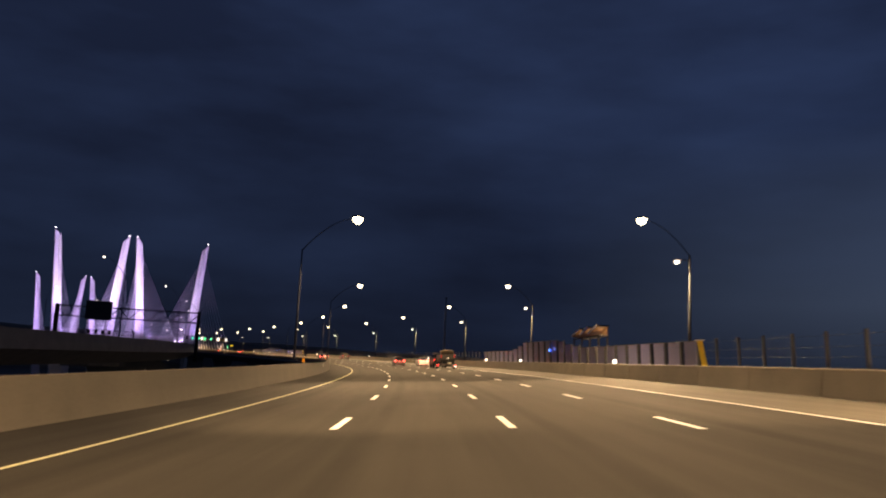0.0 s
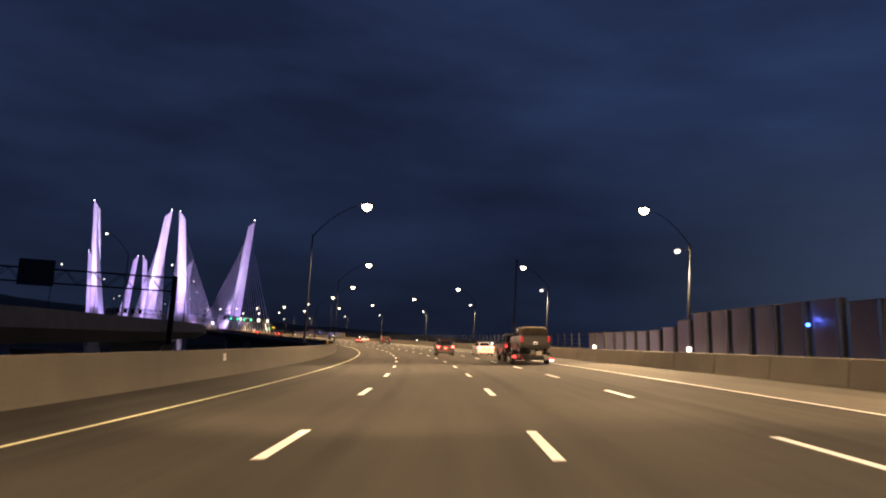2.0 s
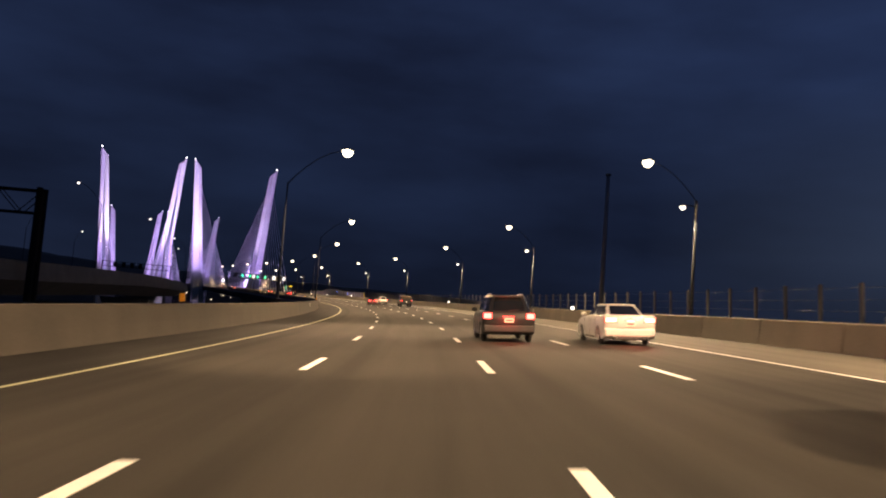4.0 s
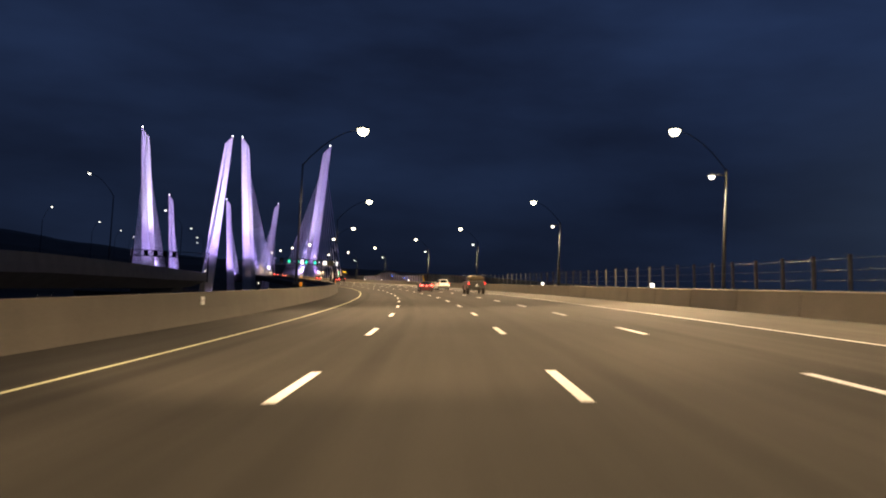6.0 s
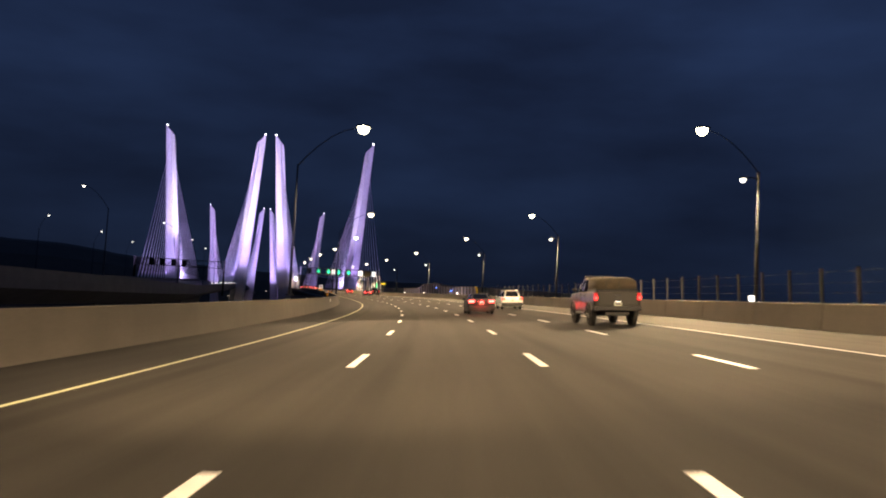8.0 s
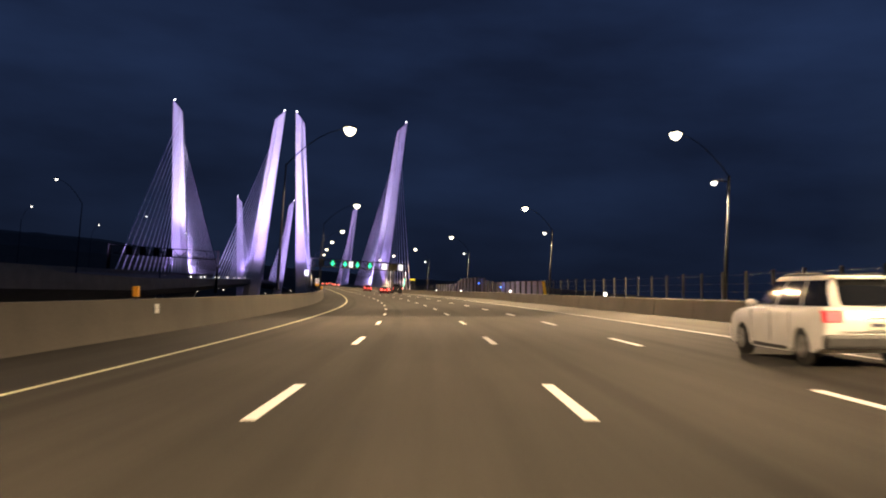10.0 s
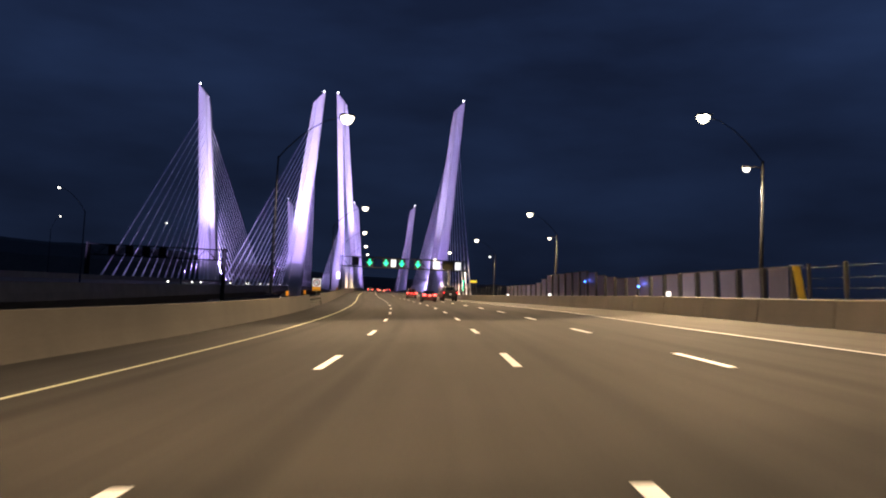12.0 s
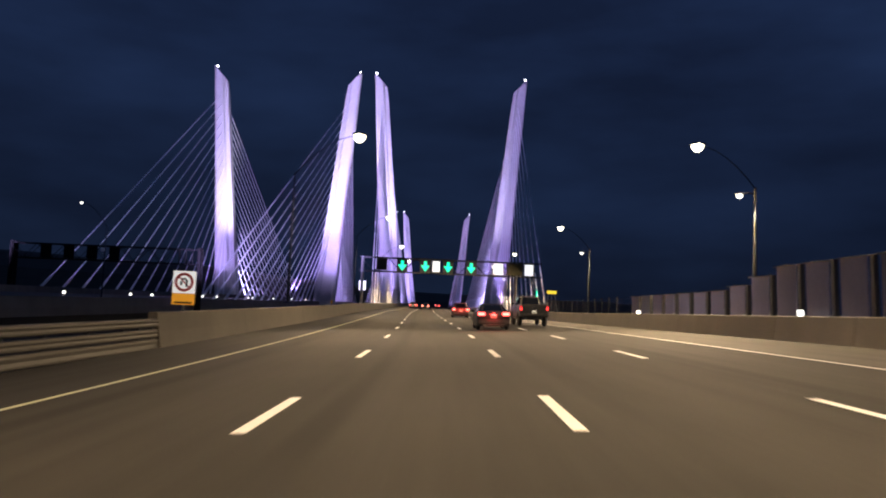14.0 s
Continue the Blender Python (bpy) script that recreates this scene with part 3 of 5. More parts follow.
def street_lamp(label, reach, lens, path_lamp, base=0.0, size=1.1, mt=POLE, girth=1.0):
    """A tapered pole with a rising arm; reach: how far the head stands from the pole, to its right."""
    t = thing("street_lamp", label, "street lamp", "street lamps along the bridge")
    part("pole", tube(bmesh.new(), [(0, 0, base), (0, 0, 4.5), (0, 0, 9.6)], [0.10 * girth, 0.078 * girth, 0.055 * girth], 10), mt, t, smooth=True)
    part("base_plate", boxed(-0.24, 0.24, -0.24, 0.24, base - 0.02, base + 0.05, 0.01), mt, t)
    k = 1 if reach > 0 else -1
    arm = [(0, 0, 9.5)] + [(k * abs(reach) * f, 0, 9.5 + 2.75 * math.sin(f * math.pi / 2) ** 0.9) for f in (0.12, 0.3, 0.5, 0.7, 0.88)] + [(reach - k * 0.4, 0, 12.32)]
    part("arm", tube(bmesh.new(), arm, [0.045, 0.042, 0.038, 0.034, 0.03, 0.028, 0.026], 8), DARK_POLE, t, smooth=True)
    lamp_head(t, reach, 12.28, size, lens, "glowing warm white lamp lens")
    if path_lamp:
        part("bracket", tube(bmesh.new(), [(0, 0, 9.1), (k * 0.5, 0, 9.2), (k * 0.7, 0, 9.15)], 0.04, 8), mt, t, smooth=True)
        lamp_head(t, k * 1.05, 9.05, 0.58, LENS_COOL, "glowing white path lamp lens")
    return t


left_lamp = street_lamp("tall grey street lamp with a glowing warm head over the barrier", 4.1, LENS, False, 1.1, 1.1, DARK_POLE)
right_lamp = street_lamp("grey street lamp with a high road head and lower path head", -3.9, LENS, True, girth=1.5)
near_far = street_lamp("street lamp of the twin bridge with a glowing white head", -3.2, LENS_SMALL, False, 0.0, 0.5, DARK_POLE)
away_far = street_lamp("street lamp on the outer edge of the twin bridge", 1.6, LENS_SMALL, False, 0.0, 0.5, DARK_POLE)
first = {id(o): True for o in (left_lamp, right_lamp, near_far, away_far)}


def stand(ob, m):
    if first.pop(id(ob), None):
        ob.matrix_world = m
        return ob
    return copy_thing(ob, m)


for s in LAMP_S[:13]:
    stand(left_lamp, Matrix.Translation((0, 0, 0.30)) @ road_pose(s, -9.1, 0, True))
    m = Matrix.Translation((0, 0, -0.14)) @ road_pose(s, 21.4, 0, True)
    stand(right_lamp, m)
for i in range(-1, 8):
    for ob, lat, phase in ((near_far, -38.1, 116.2), (away_far, -66.3, 128.1)):
        s = phase + 51.98 * i
        m = road_pose(s, lat, 0, True)
        m.translation = level(s, lat, 0.0)
        stand(ob, m)

# added globes on the twin bridge's parapet, standing in for oncoming headlights
deck_light = thing("deck_light", "small white globe standing in for oncoming headlights on the twin bridge", "lamp", "small lamps on the twin bridge")
part("stem", boxed(-0.04, 0.04, -0.04, 0.04, -0.02, 0.35, 0.01), DARK_STEEL, deck_light)
bl = bmesh.new()
bmesh.ops.create_uvsphere(bl, u_segments=10, v_segments=6, radius=0.16)
bmesh.ops.translate(bl, verts=bl.verts, vec=(0, 0, 0.45))
part("globe", bl, LENS_SMALL, deck_light, "glowing white globe", True)
first[id(deck_light)] = True
for s in (470, 489, 497, 522, 531, 556, 560, 583, 602, 609, 634):
    m = road_pose(s, -38.0, 0, True)
    m.translation = level(s, -38.0, 1.1)
    stand(deck_light, m)

# tall unlit mast behind the path
mast = thing("mast", "tall dark unlit mast standing beyond the shared path", "mast", m=road_pose(197.0, 23.4, 0, True))
part("shaft", tube(bmesh.new(), [(0, 0, -1.2), (0, 0, 8), (0, 0, 16.2)], [0.27, 0.24, 0.21], 12), MAST_STEEL, mast, smooth=True)
part("bracket", boxed(-2.4, 0.4, -0.35, 0.35, -0.5, -0.1, 0.02), DARK_STEEL, mast)
part("cap", boxed(-0.26, 0.26, -0.26, 0.26, 16.15, 16.35, 0.03), DARK_STEEL, mast)


# ---- pylons and stay cables ----
def pylon_leg(top_x, lean, along, top_z):
    """One leaning, tapering leg with a slanted head, its two fans of stay cables and its beacon."""
    t = thing("bridge_pylon", "slender leaning concrete pylon lit violet, with fans of stay cables", "bridge pylon", "pylons of the twin bridges")
    tan5 = math.tan(radians(3.9))

    def outer(z):
        return top_x - lean * (top_z - z) * tan5

    def leg_ring(z, cut=0.0):
        f = min(max((top_z - z) / (top_z - 10), 0), 1.3)
        w, dep = 4.3 + 3.2 * f, 2.4 + 1.6 * f
        xo = outer(z)
        zi = z - cut
        c = 0.55 + 0.25 * f
        xi2 = outer(zi) - lean * w
        g, gw = xo + (xi2 - xo) * 0.70, 0.22 + 0.12 * f

        def cut_at(x):
            return z - cut * abs(x - xo) / w

        pts = [(xo, -dep + c, z), (xo - lean * c, -dep, cut_at(xo - lean * c)), (g + lean * gw, -dep, cut_at(g)), (g + lean * gw * 0.9, -dep + 0.35, cut_at(g)), (g - lean * gw * 1.2, -dep + 0.95, cut_at(g)),
               (g - lean * gw * 1.4, -dep + 0.98, cut_at(g)), (xi2 + lean * c * 1.5, -dep + 1.0, zi), (xi2, -dep + c * 1.9, zi),
               (xi2, dep - c * 1.9, zi), (xi2 + lean * c * 1.5, dep, zi), (xo - lean * c, dep, cut_at(xo - lean * c)), (xo, dep - c, z)]
        return [on_bridge(x, along + y, zz) for x, y, zz in pts]

    zs = [WATER - 2, -10, 10, 25, 42, 60, 76, 88]
    part("leg", loft(bmesh.new(), [leg_ring(z) for z in zs] + [leg_ring(top_z, 5.0)]), PYLON, t)
    part("foundation", loft(bmesh.new(), [[on_bridge(outer(-28) - lean * 4 + sx * 8, along + sy * 8, z) for sx, sy in ((-1, -1), (1, -1), (1, 1), (-1, 1))] for z in (WATER - 2, WATER + 4)]), GIRDER, t)
    bcn = bmesh.new()
    bmesh.ops.create_icosphere(bcn, subdivisions=2, radius=0.34)
    bmesh.ops.translate(bcn, verts=bcn.verts, vec=on_bridge(top_x - lean * 0.5, along, top_z + 0.3))
    part("beacon", bcn, BEACON, t, "small white beacon on the tip", True)
    deck_x = outer(12) - lean * 6.5
    for side in (-1, 1):
        for i in range(16):
            f = i / 15
            za = 37 + 50 * f
            xa = outer(za) - lean * (2.2 + 1.9 * (top_z - za) / 86)
            reach = 17 + 126 * f
            zd = deck_z(along + side * reach)
            up_end, foot = on_bridge(xa, along + side * 1.5, za), on_bridge(deck_x, along + side * reach, zd)
            stay = part("stay_cable", tube(bmesh.new(), [up_end, foot], 0.115, 6, False), CABLE, t)
            if along == 0:
                pipe = (up_end - foot).normalized()
                part("anchor_pipe", tube(bmesh.new(), [foot - pipe * 0.5, foot + pipe * 6.5, foot + pipe * 7.0], [0.25, 0.22, 0.14], 8, False), CABLE, stay, "thick pale anchor pipe round the cable foot")
    return t


def deck_z(along):
    return rise(656 + along) + 0.9


for along in (0.0, 366.0):
    for top, lean, _ in LEGS:
        pylon_leg(top, lean, along, 97.5)
    for mid in (-28.9, 30.1):
        tagged(new("cross_beam", mesh_of("cross_beam", loft(bmesh.new(), [[on_bridge(mid + x, along + y, z) for y, z in ((-3, -4), (3, -4), (3, 1.5), (-3, 1.5))] for x in (-21, 21)]), DARK_CONCRETE)),
               "concrete cross beam joining two pylon legs under the deck", "beam", kind="structure")

# piers under the approach decks
pier_mesh = mesh_of("bridge_pier", loft(bmesh.new(), [[(x * k, y * k, z) for x, y in ((-6, -1.2), (6, -1.2), (6, 1.2), (-6, 1.2))] for k, z in ((1.0, 0), (0.8, -3), (0.8, -45))]), GIRDER)
for i in range(0, 9):
    for lat in (6.4, -52.0):
        ob = tagged(new("bridge_pier", pier_mesh), "concrete pier standing in the river under the deck", "pier", "piers of the approach", "structure")
        p = on_road(-30 + i * 72, lat)
        ob.matrix_world = Matrix.Translation((p.x, p.y, rise(-30 + i * 72) - 3.3)) @ Matrix.Rotation(heading(-30 + i * 72), 4, "Z")

# ---- shared path: fence, screens, markers ----
fence = thing("path_fence", "pale steel fence posts with thin wires along the shared path", "fence")
post_mesh = mesh_of("fence_post", boxed(-0.05, 0.05, -0.085, 0.085, 0.1, 2.48, 0.015), FENCE)
screens = ((48.6, 136.0), (367.6, 455.0))


def screen_height(u):
    return 2.45 + 1.0 * max(0.0, min(1.0, (u - 30) / 10, (62 - u) / 6))


for i in range(-10, 190):
    s = 0.5 + 3.05 * i
    if not any(a - 1 < s < b2 + 1 for a, b2 in screens):
        ob = new("fence_post", post_mesh)
        ob.parent = fence
        ob.matrix_world = road_pose(s, 17.65)
for up in (0.45, 0.9, 1.35, 1.8, 2.3):
    part("fence_wire", sweep("fence_wire", [(17.645, up), (17.655, up), (17.65, up + 0.012)], -30, 580, 6, DARK_STEEL, True), None, fence)

for (a, b2), blue in zip(screens, (((82.0, 19.3, 1.62), (91.0, 17.3, 2.25)), ((407.4, 17.3, 2.3), (391.1, 17.3, 1.6)))):
    scr = thing("path_screen", "row of tall pale screen panels between dark posts along the lookout", "screen")
    count = int((b2 - a) / 3.05)
    made = {}
    for i in range(count):
        s = a + 0.4 + 3.05 * i
        h = round(screen_height(s - a) * 5) / 5
        if h not in made:
            made[h] = (mesh_of("screen_panel", boxed(-0.02, 0.02, 0.50, 2.56, 0.25, h, 0.008), PANEL), mesh_of("screen_post", boxed(-0.10, 0.10, -0.14, 0.14, 0.1, h + 0.02, 0.02), BLACK_TRIM),
                       mesh_of("screen_rail", boxed(-0.035, 0.035, 0.1, 2.95, h - 0.02, h + 0.03, 0.01), BLACK_TRIM))
        for nm, me in zip(("screen_panel", "screen_post", "screen_rail"), made[h]):
            ob = new(nm, me)
            ob.parent = scr
            ob.matrix_world = road_pose(s, 17.65)
    ypost = thing("marker_post", "plain yellow board leaning against the end of the screens", "marker post", m=road_pose(a - 0.6, 17.5))
    part("board", loft(bmesh.new(), [[(x - 0.16 * z + 0.2, y, z) for x, y in ((-0.16, -0.03), (0.16, -0.03), (0.16, 0.03), (-0.16, 0.03))] for z in (0.28, 2.4)]), SIGN_YELLOW, ypost)
    part("cap", boxed(-0.5, 0.12, -0.06, 0.02, 2.405, 2.45, 0.01), SIGN_WHITE, ypost, "pale flat cap rail")
    part("foot", boxed(-0.2, 0.2, -0.2, 0.2, 0.12, 0.3, 0.02), DARK_STEEL, ypost)
    for at_s, at_lat, up in blue:
        lamp = thing("blue_lamp", "small blue emergency lamp on a thin post", "lamp", "blue lamps along the path", m=road_pose(at_s, at_lat))
        part("post", tube(bmesh.new(), [(0, 0, 0.1), (0, 0, up)], 0.04, 8), DARK_STEEL, lamp)
        bl = bmesh.new()
        bmesh.ops.create_uvsphere(bl, u_segments=12, v_segments=8, radius=0.085)
        bmesh.ops.translate(bl, verts=bl.verts, vec=(0, 0, up + 0.06))
        part("dome", bl, BLUE_LIGHT, lamp, "glowing blue dome", True)
        d = bpy.data.lights.new("blue_lamp_light", "POINT")
        d.energy, d.color, d.shadow_soft_size = 14.0, (0.10, 0.16, 1.0), 0.09
        new("blue_lamp_light", d).matrix_world = road_pose(at_s, at_lat, up + 0.30)

marker = thing("path_marker", "small square white lit marker box on the path rail", "marker light", "marker lights along the path", m=road_pose(66, 17.1))
part("case", boxed(-0.17, 0.17, -0.05, 0.05, 0.90, 1.24, 0.02), FENCE, marker)
part("face", boxed(-0.145, 0.145, -0.075, -0.05, 0.925, 1.215, 0.01), WHITE_BOX, marker, "glowing white face")
part("stem", boxed(-0.03, 0.03, -0.03, 0.03, 0.12, 0.91), STEEL, marker)
for s in (106, 130, 186, 224, 263, 303, 343, 384, 422, 449):
    copy_thing(marker, road_pose(s, 17.1))

tile = thing("barrier_plate", "small pale steel cover plate on the barrier face", "cover plate", "cover plates on the barriers", m=road_pose(89.7, -8.70))
part("plate", boxed(-0.012, 0.012, -0.22, 0.22, 0.66, 0.96, 0.008), SIGN_WHITE, tile)
for y in (-0.18, 0.18):
    part("bolt", boxed(0.012, 0.024, y - 0.02, y + 0.02, 0.79, 0.83), STEEL, tile)
for s in (-16.6, 195.7, 302.3):
    copy_thing(tile, road_pose(s, -8.70))
copy_thing(tile, road_pose(188.7, 13.86, -0.12, turn=180))

flag = thing("barrier_delineator", "orange box delineator fixed on top of the concrete barrier", "delineator", "delineators on the barrier", m=road_pose(66.7, -9.0, 1.14))
part("case", boxed(-0.10, 0.10, -0.05, 0.05, 0.07, 0.40, 0.02), SIGN_ORANGE, flag)
part("stem", boxed(-0.03, 0.03, -0.03, 0.03, 0.0, 0.08), DARK_STEEL, flag)
for s in (142.4, 223.4, 301.0, 386.2, 397.2, 462.0):
    copy_thing(flag, road_pose(s, -9.0, 1.14))

# lookout shelter with three tilted gable roofs
shelter = thing("lookout_shelter", "small lookout shelter with three tilted timber gable roofs on steel posts", "shelter", m=road_pose(84.0, 20.9, 0.42, True))
for y in (-4.6, -1.2, 2.1):
    # a saw-tooth roof: high at the near end, sloping down onward, timber-lined below
    slope = [(y - 1.5, 3.98), (y + 1.5, 3.30)]
    part("roof", loft(bmesh.new(), [[(x, slope[0][0], slope[0][1] + 0.10), (x, slope[1][0], slope[1][1] + 0.10), (x, slope[1][0], slope[1][1]), (x, slope[0][0], slope[0][1])] for x in (-2.0, -0.75)]), DARK_STEEL, shelter, "thin dark roof sheet")
    part("soffit", loft(bmesh.new(), [[(x, slope[0][0] + 0.02, slope[0][1] - 0.004), (x, slope[1][0] - 0.02, slope[1][1] - 0.004), (x, slope[1][0] - 0.02, slope[1][1] - 0.06), (x, slope[0][0] + 0.02, slope[0][1] - 0.06)] for x in (-1.95, -0.8)]), TIMBER, shelter, "warm timber lining under the roof")
    part("roof_edge", loft(bmesh.new(), [[(x, slope[0][0] - 0.04, slope[0][1] + 0.17), (x, slope[1][0] + 0.05, slope[1][1] + 0.15), (x, slope[1][0] + 0.05, slope[1][1] - 0.02), (x, slope[0][0] - 0.04, slope[0][1] - 0.02)] for x in (-2.07, -2.003)]), SIGN_WHITE, shelter, "pale roof edge")
    for k in range(5):
        f = (k + 0.5) / 5
        yy, zz = slope[0][0] + 3.0 * f, 3.88 - 0.68 * f
        part("back_board", boxed(-0.90, -0.85, yy - 0.29, yy + 0.29, 3.11, zz, 0.005), TIMBER, shelter)
    lamp = part("ceiling_lamp", boxed(-1.38, -1.22, y - 0.68, y - 0.52, 3.11, 3.14, 0.01), WINDOW_LIGHT, shelter, "small glowing ceiling lamp on the beam")
    d = bpy.data.lights.new("shelter_light", "POINT")
    d.energy, d.color, d.shadow_soft_size = 9.0, (1.0, 0.66, 0.38), 0.15
    new("shelter_light", d).matrix_world = road_pose(84.0, 20.9, 0.42, True) @ Matrix.Translation((-1.3, y - 0.6, 3.25))
part("lamp_rail", boxed(-1.34, -1.26, -6.3, 3.9, 3.03, 3.108, 0.01), DARK_STEEL, shelter)
for x in (-1.75, -0.88):
    part("beam", boxed(x - 0.06, x + 0.06, -6.3, 3.9, 2.95, 3.1, 0.01), DARK_STEEL, shelter)
    for y in (-6.0, -2.8, 0.4, 3.6):
        part("post", boxed(x - 0.07, x + 0.07, y - 0.07, y + 0.07, -0.4, 2.96, 0.01), BLACK_TRIM, shelter)

# ---- gantries and signs ----
def truss(t, x0, x1, z0, z1, dep, mt):
    """Four chords with zigzag bracing between them."""
    for y in (-dep, dep):
        for z in (z0, z1):
            part("chord", boxed(x0, x1, y - 0.09, y + 0.09, z - 0.09, z + 0.09, 0.015), mt, t)
    nb = int((x1 - x0) / 2.2)
    for i in range(nb):
        xa, xb = x0 + (x1 - x0) * i / nb, x0 + (x1 - x0) * (i + 1) / nb
        for y in (-dep, dep):
            part("brace", tube(bmesh.new(), [(xa, y, z0 if i % 2 else z1), (xb, y, z1 if i % 2 else z0)], 0.05, 6), mt, t)
    return t


gantry = thing("sign_gantry", "steel truss gantry with green arrow signals and bright white signs", "sign gantry", m=road_pose(511.5, 0, 0, True))
truss(gantry, -10.4, 18.6, 6.3, 8.5, 0.6, DARK_STEEL)
for x in (-10.0, 14.6):
    for y in (-0.6, 0.6):
        part("post", tube(bmesh.new(), [(x, y, -0.3), (x, y, 8.6)], [0.22, 0.18], 10), STEEL, gantry)
for i, x in enumerate((-3.66, 0.0, 3.62, 7.3)):
    sig = part("lane_signal", boxed(x - 0.85, x + 0.85, -0.95, -0.66, 6.35, 8.35, 0.04), BLACK_TRIM, gantry, "black lane signal with a glowing green arrow")
    a = bmesh.new()
    out = [(-0.22, 8.1), (0.22, 8.1), (0.22, 7.45), (0.70, 7.45), (0.0, 6.5), (-0.70, 7.45), (-0.22, 7.45)]
    loft(a, [[(x + u, y, z) for u, z in out] for y in (-0.99, -0.955)])
    part("arrow", a, GREEN_LIGHT, sig, "glowing green down arrow")
part("blank_sign", boxed(-7.7, -6.1, -1.0, -0.66, 6.5, 8.3, 0.04), BLACK_TRIM, gantry, "dark switched-off sign")
for x, w, z0, z1 in ((1.72, 0.62, 6.45, 8.25), (11.6, 0.82, 6.45, 8.3), (16.5, 0.72, 6.45, 8.3)):
    sg = part("lit_sign", boxed(x - w, x + w, -0.9, -0.66, z0, z1, 0.04), BLACK_TRIM, gantry, "white sign with a headlight glow set in its face")
    part("sign_face", boxed(x - w + 0.05, x + w - 0.05, -0.93, -0.903, z0 + 0.05, z1 - 0.05, 0.01), WHITE_HEADLIGHT_GLOW, sg)

part("dull_sign", boxed(12.9, 15.5, -0.9, -0.66, 6.45, 8.3, 0.04), OLIVE, gantry, "dull olive sign face with its light off")

side = thing("roadside_sign", "small bright white sign on a steel post behind the barrier", "road sign", m=road_pose(525, -11.0, 0, True))
part("post", boxed(-0.06, 0.06, -0.05, 0.05, 0, 5.1, 0.01), STEEL, side)
part("board", boxed(-0.6, 0.6, -0.09, -0.06, 3.3, 5.0, 0.02), WHITE_HEADLIGHT_GLOW, side, "bright white sign board")
ys = thing("yellow_sign", "small lit yellow sign on slanted poles beside the path", "road sign", m=road_pose(511, 20.3, 0, True))
for x in (-0.7, 0.0, 0.7):
    part("pole", tube(bmesh.new(), [(x * 1.7, 0, 0), (x * 0.6, 0, 4.2)], 0.07, 8), STEEL, ys)
part("board", boxed(-0.75, 0.75, -0.12, -0.06, 3.9, 4.4, 0.02), YELLOW_LIT, ys, "lit yellow board")
gs = thing("green_light_bar", "upright green light bar on a thin post by the parapet", "signal light", m=road_pose(511, 17.9, 0, True))
part("post", boxed(-0.05, 0.05, -0.05, 0.05, 0, 4.4, 0.01), STEEL, gs)
part("tube_light", boxed(-0.10, 0.10, -0.12, -0.06, 1.8, 4.3, 0.02), GREEN_LIGHT, gs, "glowing green tube")

ban = thing("prohibition_sign", "white no-turn sign with a red ring above an orange plate", "road sign", m=road_pose(416.6, -9.6, 0, True))
part("post", boxed(-0.05, 0.05, -0.04, 0.04, 0.4, 2.5, 0.01), STEEL, ban)
bd = part("board", boxed(-0.44, 0.44, -0.085, -0.05, 1.80, 2.66, 0.02), SIGN_HEADLIGHT_GLOW, ban, "white sign board")
ring = bmesh.new()
loft_pts = 24
rv = [[ring.verts.new((math.cos(2 * math.pi * j / loft_pts) * r, y, 2.23 + math.sin(2 * math.pi * j / loft_pts) * r)) for j in range(loft_pts)] for r, y in ((0.26, -0.09), (0.26, -0.10), (0.37, -0.10), (0.37, -0.09))]
for u, v in zip(rv, rv[1:]):
    for j in range(loft_pts):
        ring.faces.new((u[j], u[(j + 1) % loft_pts], v[(j + 1) % loft_pts], v[j]))
bmesh.ops.recalc_face_normals(ring, faces=ring.faces)
part("ring", ring, SIGN_RED, bd, "red ring")
part("turn_arrow", tube(bmesh.new(), [(0.11, -0.10, 2.05), (0.11, -0.10, 2.26), (0.07, -0.10, 2.34), (0.0, -0.10, 2.37), (-0.08, -0.10, 2.33), (-0.11, -0.10, 2.24), (-0.11, -0.10, 2.1)], 0.045, 6), BLACK_TRIM, bd, "black turning arrow")
part("slash", tube(bmesh.new(), [(-0.22, -0.097, 2.45), (0.22, -0.097, 2.01)], 0.03, 6), SIGN_RED, bd, "red slash")
op = part("lower_plate", boxed(-0.44, 0.44, -0.085, -0.05, 1.36, 1.785, 0.02), ORANGE_HEADLIGHT_GLOW, ban, "orange plate")
part("text_bar", boxed(-0.34, 0.34, -0.095, -0.086, 1.40, 1.47), BLACK_TRIM, op)


def far_gantry(label, s, lat, width, z0, z1):
    """A truss across the twin bridge on paired posts; its near end at lat, the truss between z0 and z1."""
    t = thing("far_gantry", label, "sign gantry", "gantries across the twin bridge")
    gm = road_pose(s, lat, 0, True)
    gm.translation = level(s, lat, 0)
    t.matrix_world = gm
    truss(t, -width - 0.4, 0.3, z0, z1, 0.7, SILHOUETTE_STEEL)
    for x in (-width, 0.0):
        for y in (-0.7, 0.7):
            part("post", tube(bmesh.new(), [(x, y, -3.0), (x, y, z1 + 0.3)], [0.35, 0.30], 10), SILHOUETTE_STEEL, t)
        part("post_lattice", boxed(x - 0.12, x + 0.12, -0.7, 0.7, 1.0, z1, 0.02), SILHOUETTE_STEEL, t)
    return t


